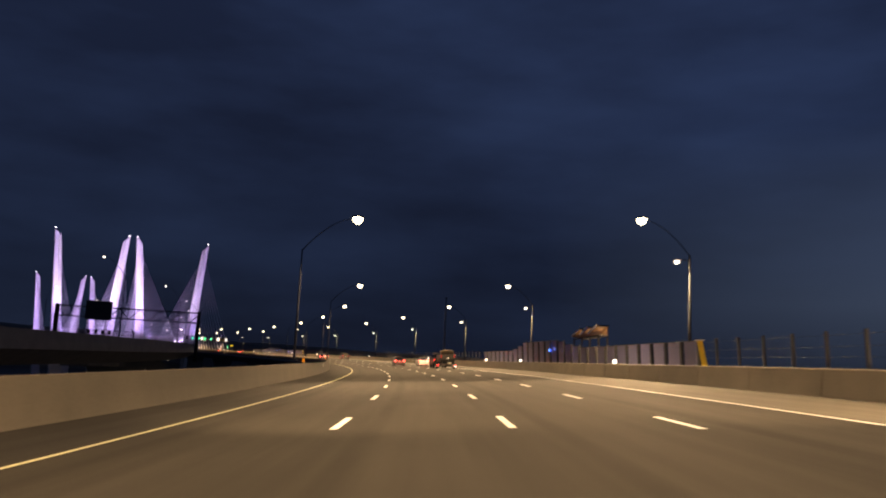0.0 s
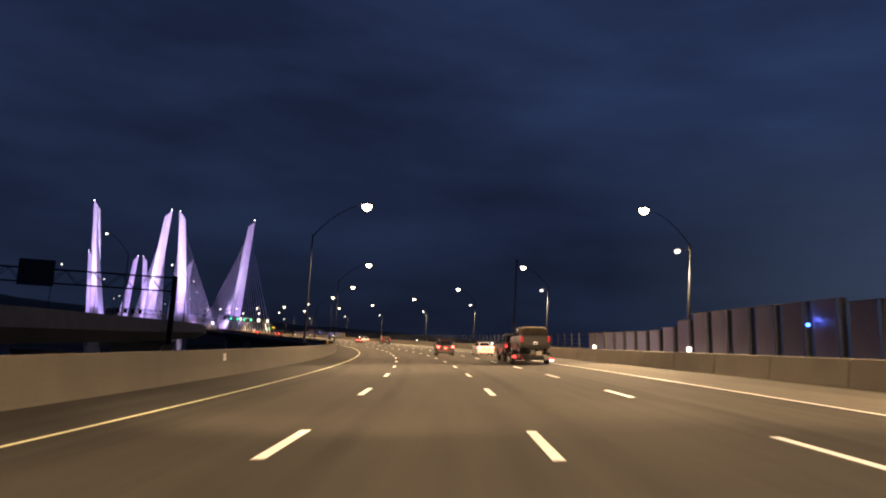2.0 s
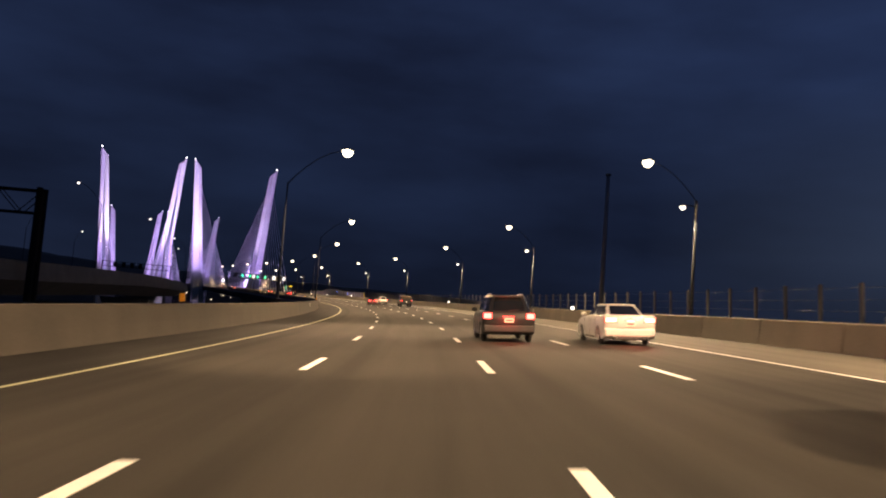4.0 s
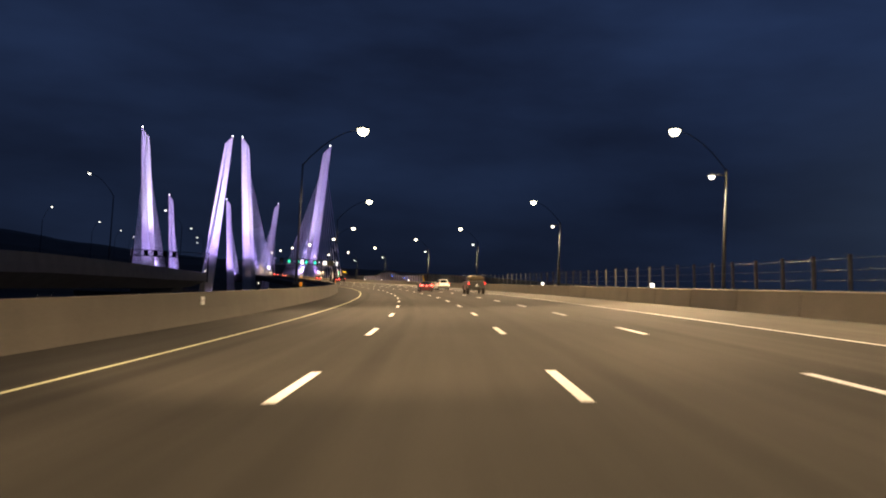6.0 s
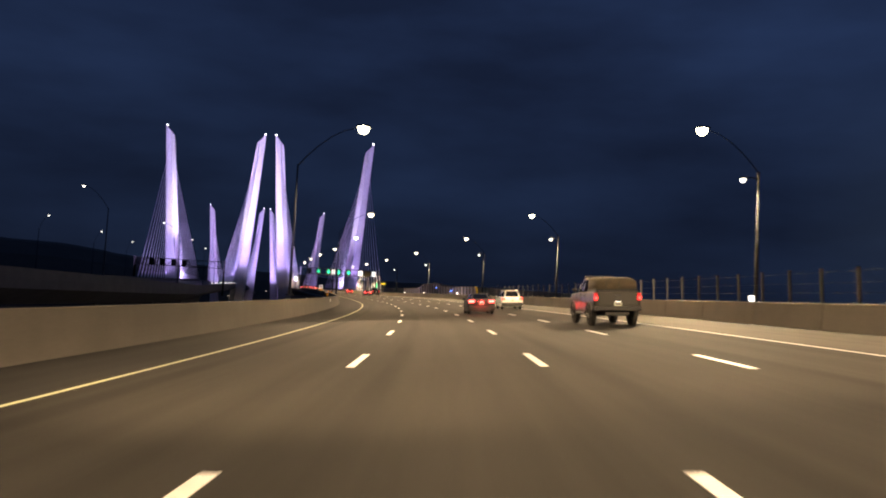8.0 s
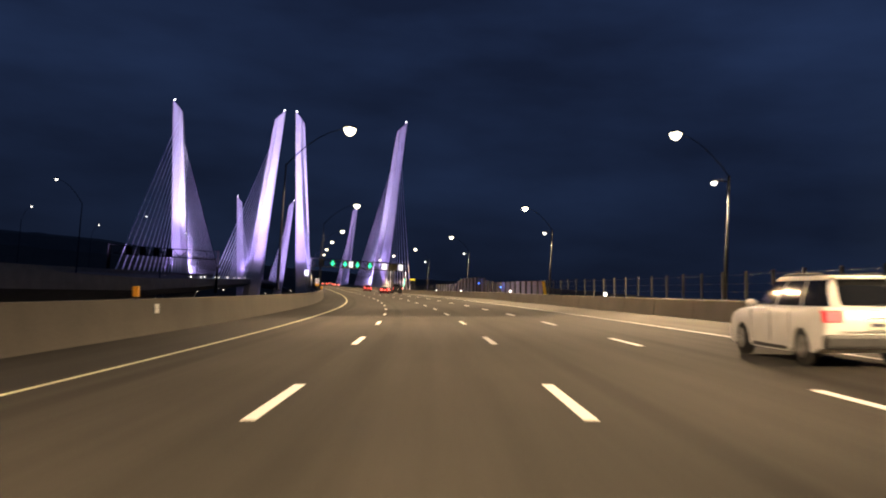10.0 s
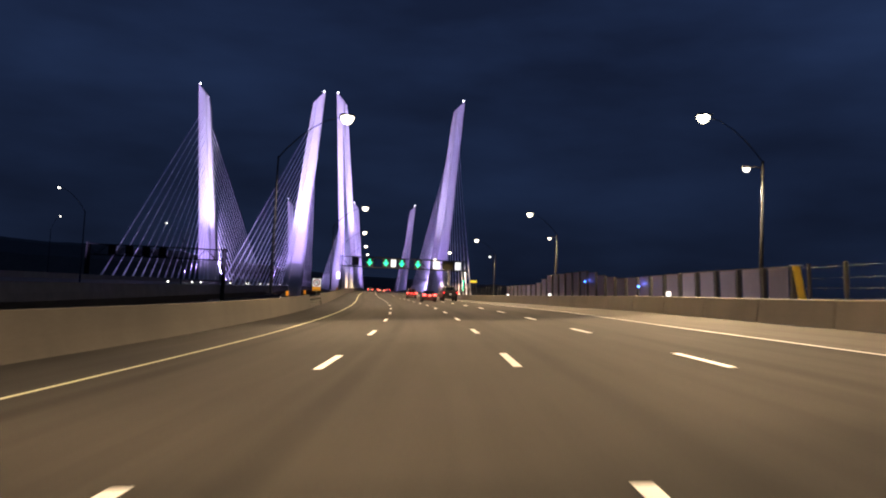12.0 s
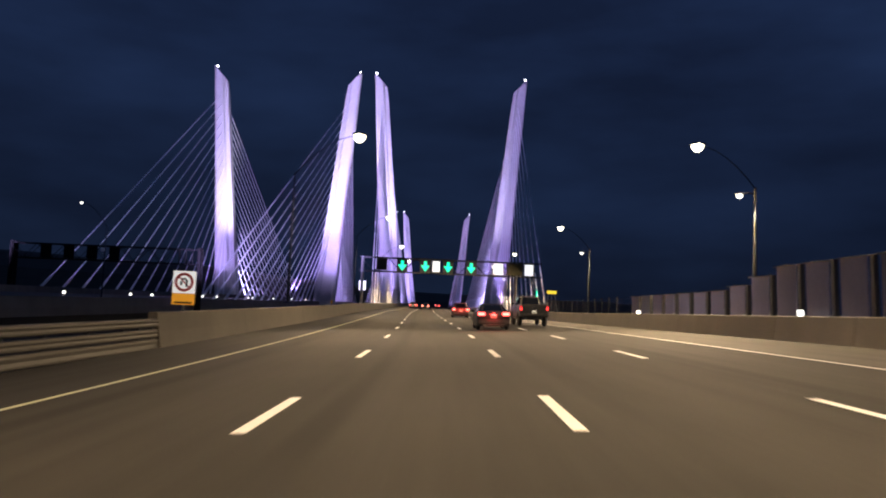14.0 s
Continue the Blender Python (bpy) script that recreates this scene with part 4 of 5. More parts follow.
fg = far_gantry("dark sign gantry across the twin bridge seen from behind", 194, -36.4, 30.6, 5.9, 8.2)
part("sign_back", boxed(-24.5, -18.9, -1.2, -0.85, 5.3, 9.6, 0.05), BLACK_TRIM, fg, "black back of a large sign")
fg = far_gantry("dark signal gantry on the twin bridge in front of the pylons", 515, -36.8, 30.2, 6.7, 9.1)
for x in (-24.6, -20.9, -17.2, -13.6):
    sig = part("lane_signal", boxed(x - 0.85, x + 0.85, -1.1, -0.8, 6.8, 8.9, 0.05), SILHOUETTE_STEEL, fg, "dark back of a lane signal")
    part("hanger", boxed(x - 0.06, x + 0.06, -0.8, -0.7, 6.9, 8.8), SILHOUETTE_STEEL, sig)
part("walkway", boxed(-30.2, 0.1, -1.9, -1.15, 6.6, 6.68, 0.01), SILHOUETTE_STEEL, fg)
part("fixture", boxed(-15.7, -15.2, -1.35, -0.8, 8.2, 8.7, 0.06), SIGN_WHITE, fg, "small pale fixture on the truss")
for x in (-3.2, -2.1, -1.05):
    part("stanchion", boxed(x - 0.07, x + 0.07, -0.8, -0.62, 6.6, 9.15, 0.01), SILHOUETTE_STEEL, fg)

# ---- vehicles ----
def wheel(parent, x, y, r, width, lifted=False):
    """A tyre with rounded shoulders round a dished rim; x is its outer face's side."""
    k = 1 if x > 0 else -1
    t = bmesh.new()
    prof = [(0.60 * r, 0.0), (0.86 * r, 0.02), (0.97 * r, 0.07), (r, 0.2 * width), (r, 0.8 * width), (0.97 * r, width - 0.07), (0.86 * r, width - 0.02), (0.60 * r, width)]
    seg = 22
    loft(t, [[(x - k * d, y + math.cos(2 * math.pi * j / seg) * q, r + math.sin(2 * math.pi * j / seg) * q) for j in range(seg)] for q, d in prof], False)
    w = part("wheel", t, RUBBER, parent, smooth=True)
    c = bmesh.new()
    loft(c, [[(x - k * d, y + math.cos(2 * math.pi * j / seg) * q, r + math.sin(2 * math.pi * j / seg) * q) for j in range(seg)] for q, d in ((0.62 * r, 0.01), (0.57 * r, 0.015), (0.52 * r, 0.07), (0.2 * r, 0.06), (0.16 * r, 0.03), (0.01, 0.03))], False)
    for j in range(5):
        a = 2 * math.pi * j / 5
        tube(c, [(x - k * 0.035, y + math.cos(a) * 0.15 * r, r + math.sin(a) * 0.15 * r), (x - k * 0.02, y + math.cos(a) * 0.57 * r, r + math.sin(a) * 0.57 * r)], 0.09 * r, 6)
    part("rim", c, BLACK_TRIM if lifted else ALLOY, w)
    return w


def arch(y, r, z0):
    """The lower edge of a wheel arch, from front to back."""
    pts = []
    for j in range(9):
        a = math.pi * j / 8
        pts.append((y + math.cos(a) * r, max(z0, 0.30 + math.sin(a) * r)))
    return pts


def bow(y, x, w, length, back, front):
    """How far the tail and nose are drawn in towards the corners, seen from above."""
    k = abs(x) / w
    if y < 0.7:
        return back * k ** 4 * (1 - max(y, 0) / 0.7)
    if y > length - 1.0:
        return -front * k ** 2.5 * (y - length + 1.0)
    return 0.0


def shell(outline, w, back=0.07, front=0.3, narrow=0.05, z_narrow=0.7):
    """A body from its side outline, rounded over to the flanks, with a bowed tail and nose, drawn in towards the top."""
    ys, zs = [p[0] for p in outline], [p[1] for p in outline]
    cy, cz, length = (min(ys) + max(ys)) / 2, (min(zs) + max(zs)) / 2, max(ys)
    rings = []
    for k, ky, kz in ((-1, 0.968, 0.90), (-0.988, 0.982, 0.95), (-0.955, 0.994, 0.985), (-0.85, 1, 1), (-0.5, 1, 1.006), (0, 1, 1.01), (0.5, 1, 1.006), (0.85, 1, 1), (0.955, 0.994, 0.985), (0.988, 0.982, 0.95), (1, 0.968, 0.90)):
        ring = []
        for y, z in outline:
            z2 = cz + (z - cz) * kz if z > cz else z
            y2 = cy + (y - cy) * ky
            x = k * w / 2 * (1 - narrow * max(z2 - z_narrow, 0)) * (1 - 0.03 * max(0.45 - z2, 0) / 0.45)
            ring.append((x, y2 + bow(y, x, w / 2, length, back, front), z2))
        rings.append(ring)
    return loft(bmesh.new(), rings)


def smooth_part(name, bmx, mt, parent, label="", angle=38):
    ob = part(name, bmx, mt, parent, label, True)
    ob.data.set_sharp_from_angle(angle=radians(angle))
    return ob


def cabin(t, y0, y1, yr0, yr1, z0, z1, w0, w1, mt, cuts=(0.0, 0.46, 0.97), pillar=0.05):
    """The glasshouse: rounded in plan, drawn in to a crowned roof, with its panes lying on it."""
    n = 5.0

    def spot_at(kind, f, e, out):
        """A point on the wall: side, rear or front, at fraction f along it and e up it."""
        yb, yf = y0 + (yr0 - y0) * e, y1 + (yr1 - y1) * e
        w, c, half, z = w0 + (w1 - w0) * e + 0.03 * math.sin(math.pi * e), (yb + yf) / 2, (yf - yb) / 2, z0 + (z1 - z0) * 0.93 * e
        if kind in ("left", "right"):
            a = math.asin(min(abs(f), 1) ** (n / 2))
            return Vector(((w * math.cos(a) ** (2 / n) + out) * (1 if kind == "right" else -1), c + half * f, z))
        a = math.asin(min(abs(f), 1) ** (n / 2))
        y = half * math.cos(a) ** (2 / n) + out
        return Vector((w * f, c + (y if kind == "front" else -y), z))

    rings = []
    for e in (0, 0.25, 0.5, 0.75, 0.92, 1.0):
        ring = []
        for j in range(56):
            a = 2 * math.pi * j / 56
            yb, yf = y0 + (yr0 - y0) * e, y1 + (yr1 - y1) * e
            w = w0 + (w1 - w0) * e + 0.03 * math.sin(math.pi * e)
            ca, sa = math.cos(a), math.sin(a)
            ring.append(Vector((w * math.copysign(abs(ca) ** (2 / n), ca), (yb + yf) / 2 + (yf - yb) / 2 * math.copysign(abs(sa) ** (2 / n), sa), z0 + (z1 - z0) * 0.93 * e)))
        rings.append(ring)
    mid = Vector((0, (yr0 + yr1) / 2, 0))
    top = rings[-1]
    for k, f in ((0.955, 0.972), (0.86, 0.99), (0.6, 1.0), (0.2, 1.004)):
        rings.append([Vector((p.x * k, mid.y + (p.y - mid.y) * k, z0 + (z1 - z0) * f)) for p in top])
    cb = smooth_part("cabin", loft(bmesh.new(), rings), mt, t, angle=45)

    def glass(name, kind, f0, f1, e0, e1):
        bmx = bmesh.new()
        nu, nv = 8, 5
        grid = [[[bmx.verts.new(spot_at(kind, f0 + (f1 - f0) * u / nu, e0 + (e1 - e0) * v / nv, o)) for u in range(nu + 1)] for v in range(nv + 1)] for o in (0.008, -0.01)]
        for g in grid:
            for v in range(nv):
                for u in range(nu):
                    bmx.faces.new((g[v][u], g[v][u + 1], g[v + 1][u + 1], g[v + 1][u]))
        o, i = grid
        rim = [(0, u) for u in range(nu)] + [(v, nu) for v in range(nv)] + [(nv, u) for u in range(nu, 0, -1)] + [(v, 0) for v in range(nv, 0, -1)]
        for a, c in zip(rim, rim[1:] + rim[:1]):
            bmx.faces.new((o[a[0]][a[1]], o[c[0]][c[1]], i[c[0]][c[1]], i[a[0]][a[1]]))
        bmesh.ops.recalc_face_normals(bmx, faces=bmx.faces)
        return smooth_part(name, bmx, GLASS_DARK, cb)

    glass("rear_window", "rear", -0.86, 0.86, 0.10, 0.93)
    glass("windscreen", "front", -0.88, 0.88, 0.06, 0.95)
    for kind in ("left", "right"):
        for a, c in zip(cuts, cuts[1:]):
            glass("side_window", kind, -0.93 + 1.88 * a + pillar / 2, -0.93 + 1.88 * c - pillar / 2, 0.08, 0.90)
    return cb


def plate(t, y, z):
    p = part("number_plate", boxed(-0.16, 0.16, y - 0.02, y, z - 0.075, z + 0.075, 0.01), PLATE, t, "pale number plate")
    part("plate_bar", boxed(-0.12, 0.12, y - 0.026, y - 0.0205, z - 0.03, z + 0.03), PLATE_BAR, p)


def mirrors(t, y, z, w, mt):
    for sx in (-1, 1):
        bmx = bmesh.new()
        bmesh.ops.create_uvsphere(bmx, u_segments=12, v_segments=8, radius=1.0)
        for v in bmx.verts:
            v.co = Vector((sx * (w + 0.12) + v.co.x * 0.12, y + v.co.y * (0.05 if v.co.y < 0 else 0.11), z + v.co.z * 0.085))
        part("wing_mirror", bmx, mt, t, smooth=True)


def flank(t, w, doors, z0, z1, y_handles, z_handle, mt, sill=0.0):
    """Door seams and handles on both sides."""
    for sx in (-1, 1):
        for y in doors:
            part("door_seam", boxed(*sorted((sx * (w - 0.012), sx * (w + 0.0015))), y - 0.005, y + 0.005, z0, z1), BLACK_TRIM, t)
        for y in y_handles:
            part("door_handle", boxed(*sorted((sx * (w - 0.02), sx * (w + 0.025))), y - 0.09, y + 0.09, z_handle - 0.012, z_handle + 0.014, 0.008), mt, t)
        if sill:
            part("sill_trim", boxed(*sorted((sx * (w - 0.08), sx * (w - 0.006))), 1.5, 3.15, sill, sill + 0.09, 0.02), BLACK_TRIM, t)


def lamp_pair(t, x0, x1, z0, z1, w, length, tails, depth=0.16):
    for sx in (-1, 1):
        bmx = boxed(*sorted((sx * x0, sx * x1)), -0.018, depth, z0, z1, 0.03)
        for v in bmx.verts:
            v.co.y += bow(0.0, v.co.x, w, length, 0.07, 0)
        lt = part("tail_light", bmx, TAIL_DIM, t, "red tail light lens")
        inner = boxed(*sorted((sx * (x0 + 0.03), sx * (x1 - 0.035))), -0.026, -0.019, z0 + 0.02, z1 - 0.02, 0.003)
        for v in inner.verts:
            v.co.y += bow(0.0, v.co.x, w, length, 0.07, 0)
        part("bulb_strip", inner, tails, lt, "glowing red light")


def brake_spill(m):
    """The red light that a car's brake lights throw on the road behind it."""
    d = bpy.data.lights.new("brake_light_spill", "POINT")
    d.energy, d.color, d.shadow_soft_size = 45.0, (1.0, 0.05, 0.04), 0.3
    new("brake_light_spill", d).matrix_world = m @ Matrix.Translation((0, -0.45, 0.85))


def saloon(label, m, mt, tails, hot):
    """A four-door car with a boot; its tail at y = 0."""
    t = thing("car", label, "car", "cars on the road", m=m)
    top = [(0.05, 0.55), (0.0, 0.72), (0.0, 0.92), (0.03, 1.03), (0.10, 1.075), (0.3, 1.07), (0.7, 1.04), (1.3, 1.02), (2.4, 1.0), (3.35, 0.985), (3.9, 0.93), (4.4, 0.83), (4.68, 0.70), (4.78, 0.52), (4.76, 0.25)]
    out = top + [(4.4, 0.21)] + arch(3.82, 0.385, 0.2) + [(3.2, 0.19), (1.5, 0.19)] + arch(0.98, 0.385, 0.2) + [(0.4, 0.21), (0.06, 0.30)]
    smooth_part("body", shell(out, 1.84), mt, t)
    cabin(t, 0.50, 3.55, 1.35, 2.60, 0.98, 1.455, 0.83, 0.60, mt)
    bmx = boxed(-0.90, 0.90, -0.06, 0.22, 0.32, 0.60, 0.06)
    for v in bmx.verts:
        v.co.y += bow(0.0, v.co.x, 0.92, 4.8, 0.10, 0)
    part("rear_bumper", bmx, mt, t)
    part("bumper_lip", boxed(-0.62, 0.62, -0.05, 0.15, 0.20, 0.325, 0.03), BLACK_TRIM, t)
    part("boot_seam", boxed(-0.50, 0.50, -0.004, 0.02, 0.615, 0.625), BLACK_TRIM, t)
    part("boot_trim", boxed(-0.26, 0.26, -0.014, 0.02, 0.875, 0.90, 0.008), CHROME, t, "slim chrome boot trim")
    part("badge", boxed(-0.045, 0.045, -0.012, 0.01, 0.93, 0.985, 0.01), CHROME, t)
    lamp_pair(t, 0.46, 0.90, 0.80, 0.99, 0.92, 4.8, tails)
    for sx in (-1, 1):
        part("head_light", boxed(*sorted((sx * 0.50, sx * 0.80)), 4.34, 4.62, 0.62, 0.74, 0.04), CHROME, t)
        part("exhaust", tube(bmesh.new(), [(sx * 0.5, -0.07, 0.28), (sx * 0.5, 0.2, 0.28)], 0.035, 10), CHROME, t)
        for y in (0.98, 3.82):
            wheel(t, sx * 0.915, y, 0.335, 0.22)
    if hot:
        part("plate_glow", boxed(-0.10, 0.10, -0.03, -0.005, 0.845, 0.86), WHITE_GLOW, t, "small white glow strip above the plate")
    plate(t, -0.005, 0.755)
    flank(t, 0.92, (1.42, 2.25, 3.2), 0.34, 0.93, (1.62, 2.45), 0.86, mt, 0.20)
    mirrors(t, 3.0, 1.05, 0.86, mt)
    return t


def estate(label, m, mt, tails, name="suv", h=1.70):
    """A tall car with an upright tail."""
    t = thing(name, label, "car", "cars on the road", m=m)
    top = [(0.06, 0.55), (0.0, 0.80), (0.02, 1.02), (0.08, 1.10), (1.0, 1.10), (2.4, 1.08), (3.35, 1.06), (3.95, 1.01), (4.4, 0.93), (4.62, 0.78), (4.68, 0.5), (4.66, 0.3)]
    out = top + [(4.35, 0.25)] + arch(3.76, 0.43, 0.24) + [(3.2, 0.24), (1.45, 0.24)] + arch(0.92, 0.43, 0.24) + [(0.4, 0.27), (0.08, 0.36)]
    smooth_part("body", shell(out, 1.89), mt, t)
    cabin(t, 0.06, 3.55, 0.50, 2.72, 1.07, h, 0.86, 0.66, mt, (0.0, 0.26, 0.61, 0.97))
    bmx = boxed(-0.92, 0.92, -0.08, 0.22, 0.36, 0.62, 0.06)
    for v in bmx.verts:
        v.co.y += bow(0.0, v.co.x, 0.94, 4.7, 0.10, 0)
    part("rear_bumper", bmx, BLACK_TRIM, t)
    part("roof_spoiler", boxed(-0.56, 0.56, 0.34, 0.62, h - 0.09, h - 0.035, 0.025), mt, t)
    part("tailgate_seam", boxed(-0.62, 0.62, -0.004, 0.03, 0.665, 0.675), BLACK_TRIM, t)
    part("tailgate_trim", boxed(-0.24, 0.24, -0.012, 0.03, 0.905, 0.935, 0.008), CHROME, t, "slim chrome tailgate trim")
    part("rear_wiper", tube(bmesh.new(), [(0.0, 0.03, 1.14), (0.36, 0.045, 1.17)], 0.012, 6), BLACK_TRIM, t)
    lamp_pair(t, 0.60, 0.93, 0.83, 1.05, 0.945, 4.7, tails)
    for sx in (-1, 1):
        part("head_light", boxed(*sorted((sx * 0.52, sx * 0.82)), 4.28, 4.52, 0.76, 0.90, 0.04), CHROME, t)
        part("roof_rail", tube(bmesh.new(), [(sx * 0.56, 0.75, h - 0.02), (sx * 0.57, 0.9, h + 0.03), (sx * 0.57, 2.2, h + 0.03), (sx * 0.56, 2.4, h - 0.02)], 0.018, 6), STEEL, t)
        for y in (0.92, 3.76):
            wheel(t, sx * 0.94, y, 0.37, 0.23)
    plate(t, -0.01, 0.79)
    flank(t, 0.945, (1.38, 2.25, 3.2), 0.40, 1.0, (1.6, 2.45), 0.93, mt, 0.25)
    mirrors(t, 3.0, 1.15, 0.88, mt)
    return t


def pickup(label, m, mt, tails, lifted, canopy):
    """A four-door pickup with its load bed behind the cab; its tail at y = 0."""
    t = thing("pickup_truck", label, "pickup truck", m=m)
    r = 0.50 if lifted else 0.40
    lift = 0.28 if lifted else 0.1
    z = lambda v: v + lift
    ar = r + 0.09
    top = [(0.0, z(0.52)), (0.0, z(1.16)), (0.06, z(1.19)), (1.75, z(1.19)), (1.8, z(1.16)), (4.25, z(1.16)), (5.2, z(1.1)), (5.5, z(0.98)), (5.55, z(0.4))]
    out = top + [(5.2, z(0.36))] + [(y, max(zz - 0.30 + r * 0.85, z(0.34))) for y, zz in arch(4.55, ar, 0.3)] + [(3.9, z(0.34)), (1.75, z(0.34))] + \
        [(y, max(zz - 0.30 + r * 0.85, z(0.34))) for y, zz in arch(1.12, ar, 0.3)] + [(0.4, z(0.40)), (0.0, z(0.48))]
    smooth_part("body", shell(out, 1.98, 0.03, 0.22, 0.03), mt, t)
    cabin(t, 1.82, 4.35, 1.98, 3.5, z(1.15), z(1.80), 0.92, 0.74, mt)
    flank(t, 0.985, (1.79, 2.72, 3.75), z(0.42), z(1.12), (2.0, 2.92), z(1.02), BLACK_TRIM)
    tg = part("tailgate", boxed(-0.80, 0.80, -0.03, 0.02, z(0.60), z(1.17), 0.02), mt, t)
    part("tailgate_recess", boxed(-0.66, 0.66, -0.038, -0.0305, z(0.72), z(1.04), 0.003), mt, tg)
    part("handle", boxed(-0.13, 0.13, -0.05, -0.0385, z(1.0), z(1.06), 0.01), CHROME, tg, "small chrome handle")
    part("rear_bumper", boxed(-0.96, 0.96, -0.16, 0.12, z(0.38), z(0.58), 0.04), BLACK_TRIM, t)
    part("bed_cover", boxed(-0.90, 0.90, 0.05, 1.78, z(1.17), z(1.23), 0.02), BLACK_TRIM, t, "flat black load bed cover")
    for sx in (-1, 1):
        if lifted:
            lens = part("tail_light", boxed(*sorted((sx * 0.83, sx * 0.985)), -0.035, 0.1, z(0.80), z(1.13), 0.03), TAIL_DIM, t, "upright dark red tail light")
            part("bulb", boxed(*sorted((sx * 0.85, sx * 0.965)), -0.045, -0.0355, z(0.86), z(0.98), 0.003), tails, lens, "glowing red bulb")
        else:
            part("tail_light", boxed(*sorted((sx * 0.83, sx * 0.985)), -0.035, 0.1, z(0.76), z(1.14), 0.03), tails, t, "upright red tail light")
        part("side_step", tube(bmesh.new(), [(sx * 0.98, 1.9, z(0.26)), (sx * 0.98, 3.8, z(0.26))], 0.05, 8), BLACK_TRIM, t)
        part("bracket", boxed(*sorted((sx * 0.70, sx * 0.98)), 2.8, 2.86, z(0.25), z(0.36)), BLACK_TRIM, t)
        for y in (1.12, 4.55):
            part("fender_flare", tube(bmesh.new(), [(sx * 0.985, y + math.cos(math.pi * j / 8) * (ar + 0.02), r * 0.85 + math.sin(math.pi * j / 8) * (ar + 0.02)) for j in range(9)], 0.035, 6), BLACK_TRIM, t)
            wheel(t, sx * (1.03 if lifted else 0.98), y, r, 0.31 if lifted else 0.25, lifted)
    part("chassis", boxed(-0.5, 0.5, 0.1, 5.2, r - 0.05, z(0.36), 0.03), BLACK_TRIM, t)
    for y in (1.12, 4.55):
        part("axle", tube(bmesh.new(), [(-0.85, y, r), (0.85, y, r)], 0.07, 8), BLACK_TRIM, t)
    plate(t, -0.045, z(0.665))
    # added glow strip, in place of headlights shining on the plate from behind
    part("plate_glow", boxed(-0.10, 0.10, -0.12, -0.07, z(0.755), z(0.775)), WHITE_GLOW, t, "small white glow strip above the plate")
    mirrors(t, 3.75, z(1.28), 0.95, BLACK_TRIM)
    if lifted:
        bar = part("light_bar", boxed(-0.62, 0.62, 3.45, 3.53, z(1.83), z(1.91), 0.02), BLACK_TRIM, t, "slim roof light bar")
        part("bar_lens", boxed(-0.58, 0.58, 3.435, 3.449, z(1.85), z(1.89)), CHROME, bar)
        for sx in (-1, 1):
            part("bar_foot", boxed(sx * 0.5 - 0.03, sx * 0.5 + 0.03, 3.46, 3.52, z(1.76), z(1.84)), BLACK_TRIM, bar)
    if canopy:
        rings = []
        for y, k, hh in ((0.10, 0.86, 0.30), (0.16, 0.93, 0.40), (0.6, 0.95, 0.48), (1.2, 0.95, 0.52), (1.7, 0.93, 0.50), (1.8, 0.88, 0.42)):
            ring_pts = []
            for j in range(14):
                a = math.pi * j / 13
                px = -math.copysign(abs(math.cos(a)) ** 0.35, math.cos(a)) * 0.93 * k
                pz = math.sin(a) ** 0.35 * hh if 0 < j < 13 else 0.0
                ring_pts.append((px + 0.012 * noise.noise((y * 5, a * 4, 1)), y + 0.02 * noise.noise((a * 6, y, 4)), z(1.30) + pz + 0.035 * noise.noise((y * 3, a * 5, 7))))
            rings.append(ring_pts)
        part("canvas_top", loft(bmesh.new(), rings), CANVAS, t, "bulging tan canvas cover over the load bed", True)
        part("canvas_frame", boxed(-0.88, 0.88, 0.12, 1.78, z(1.235), z(1.31), 0.02), BLACK_TRIM, t)
        for j in (-0.45, 0.1):
            part("strap", tube(bmesh.new(), [(j, 0.09, z(1.30)), (j, 0.10, z(1.62)), (j, 0.6, z(1.80)), (j, 1.7, z(1.82))], 0.018, 5), BLACK_TRIM, t)
    return t


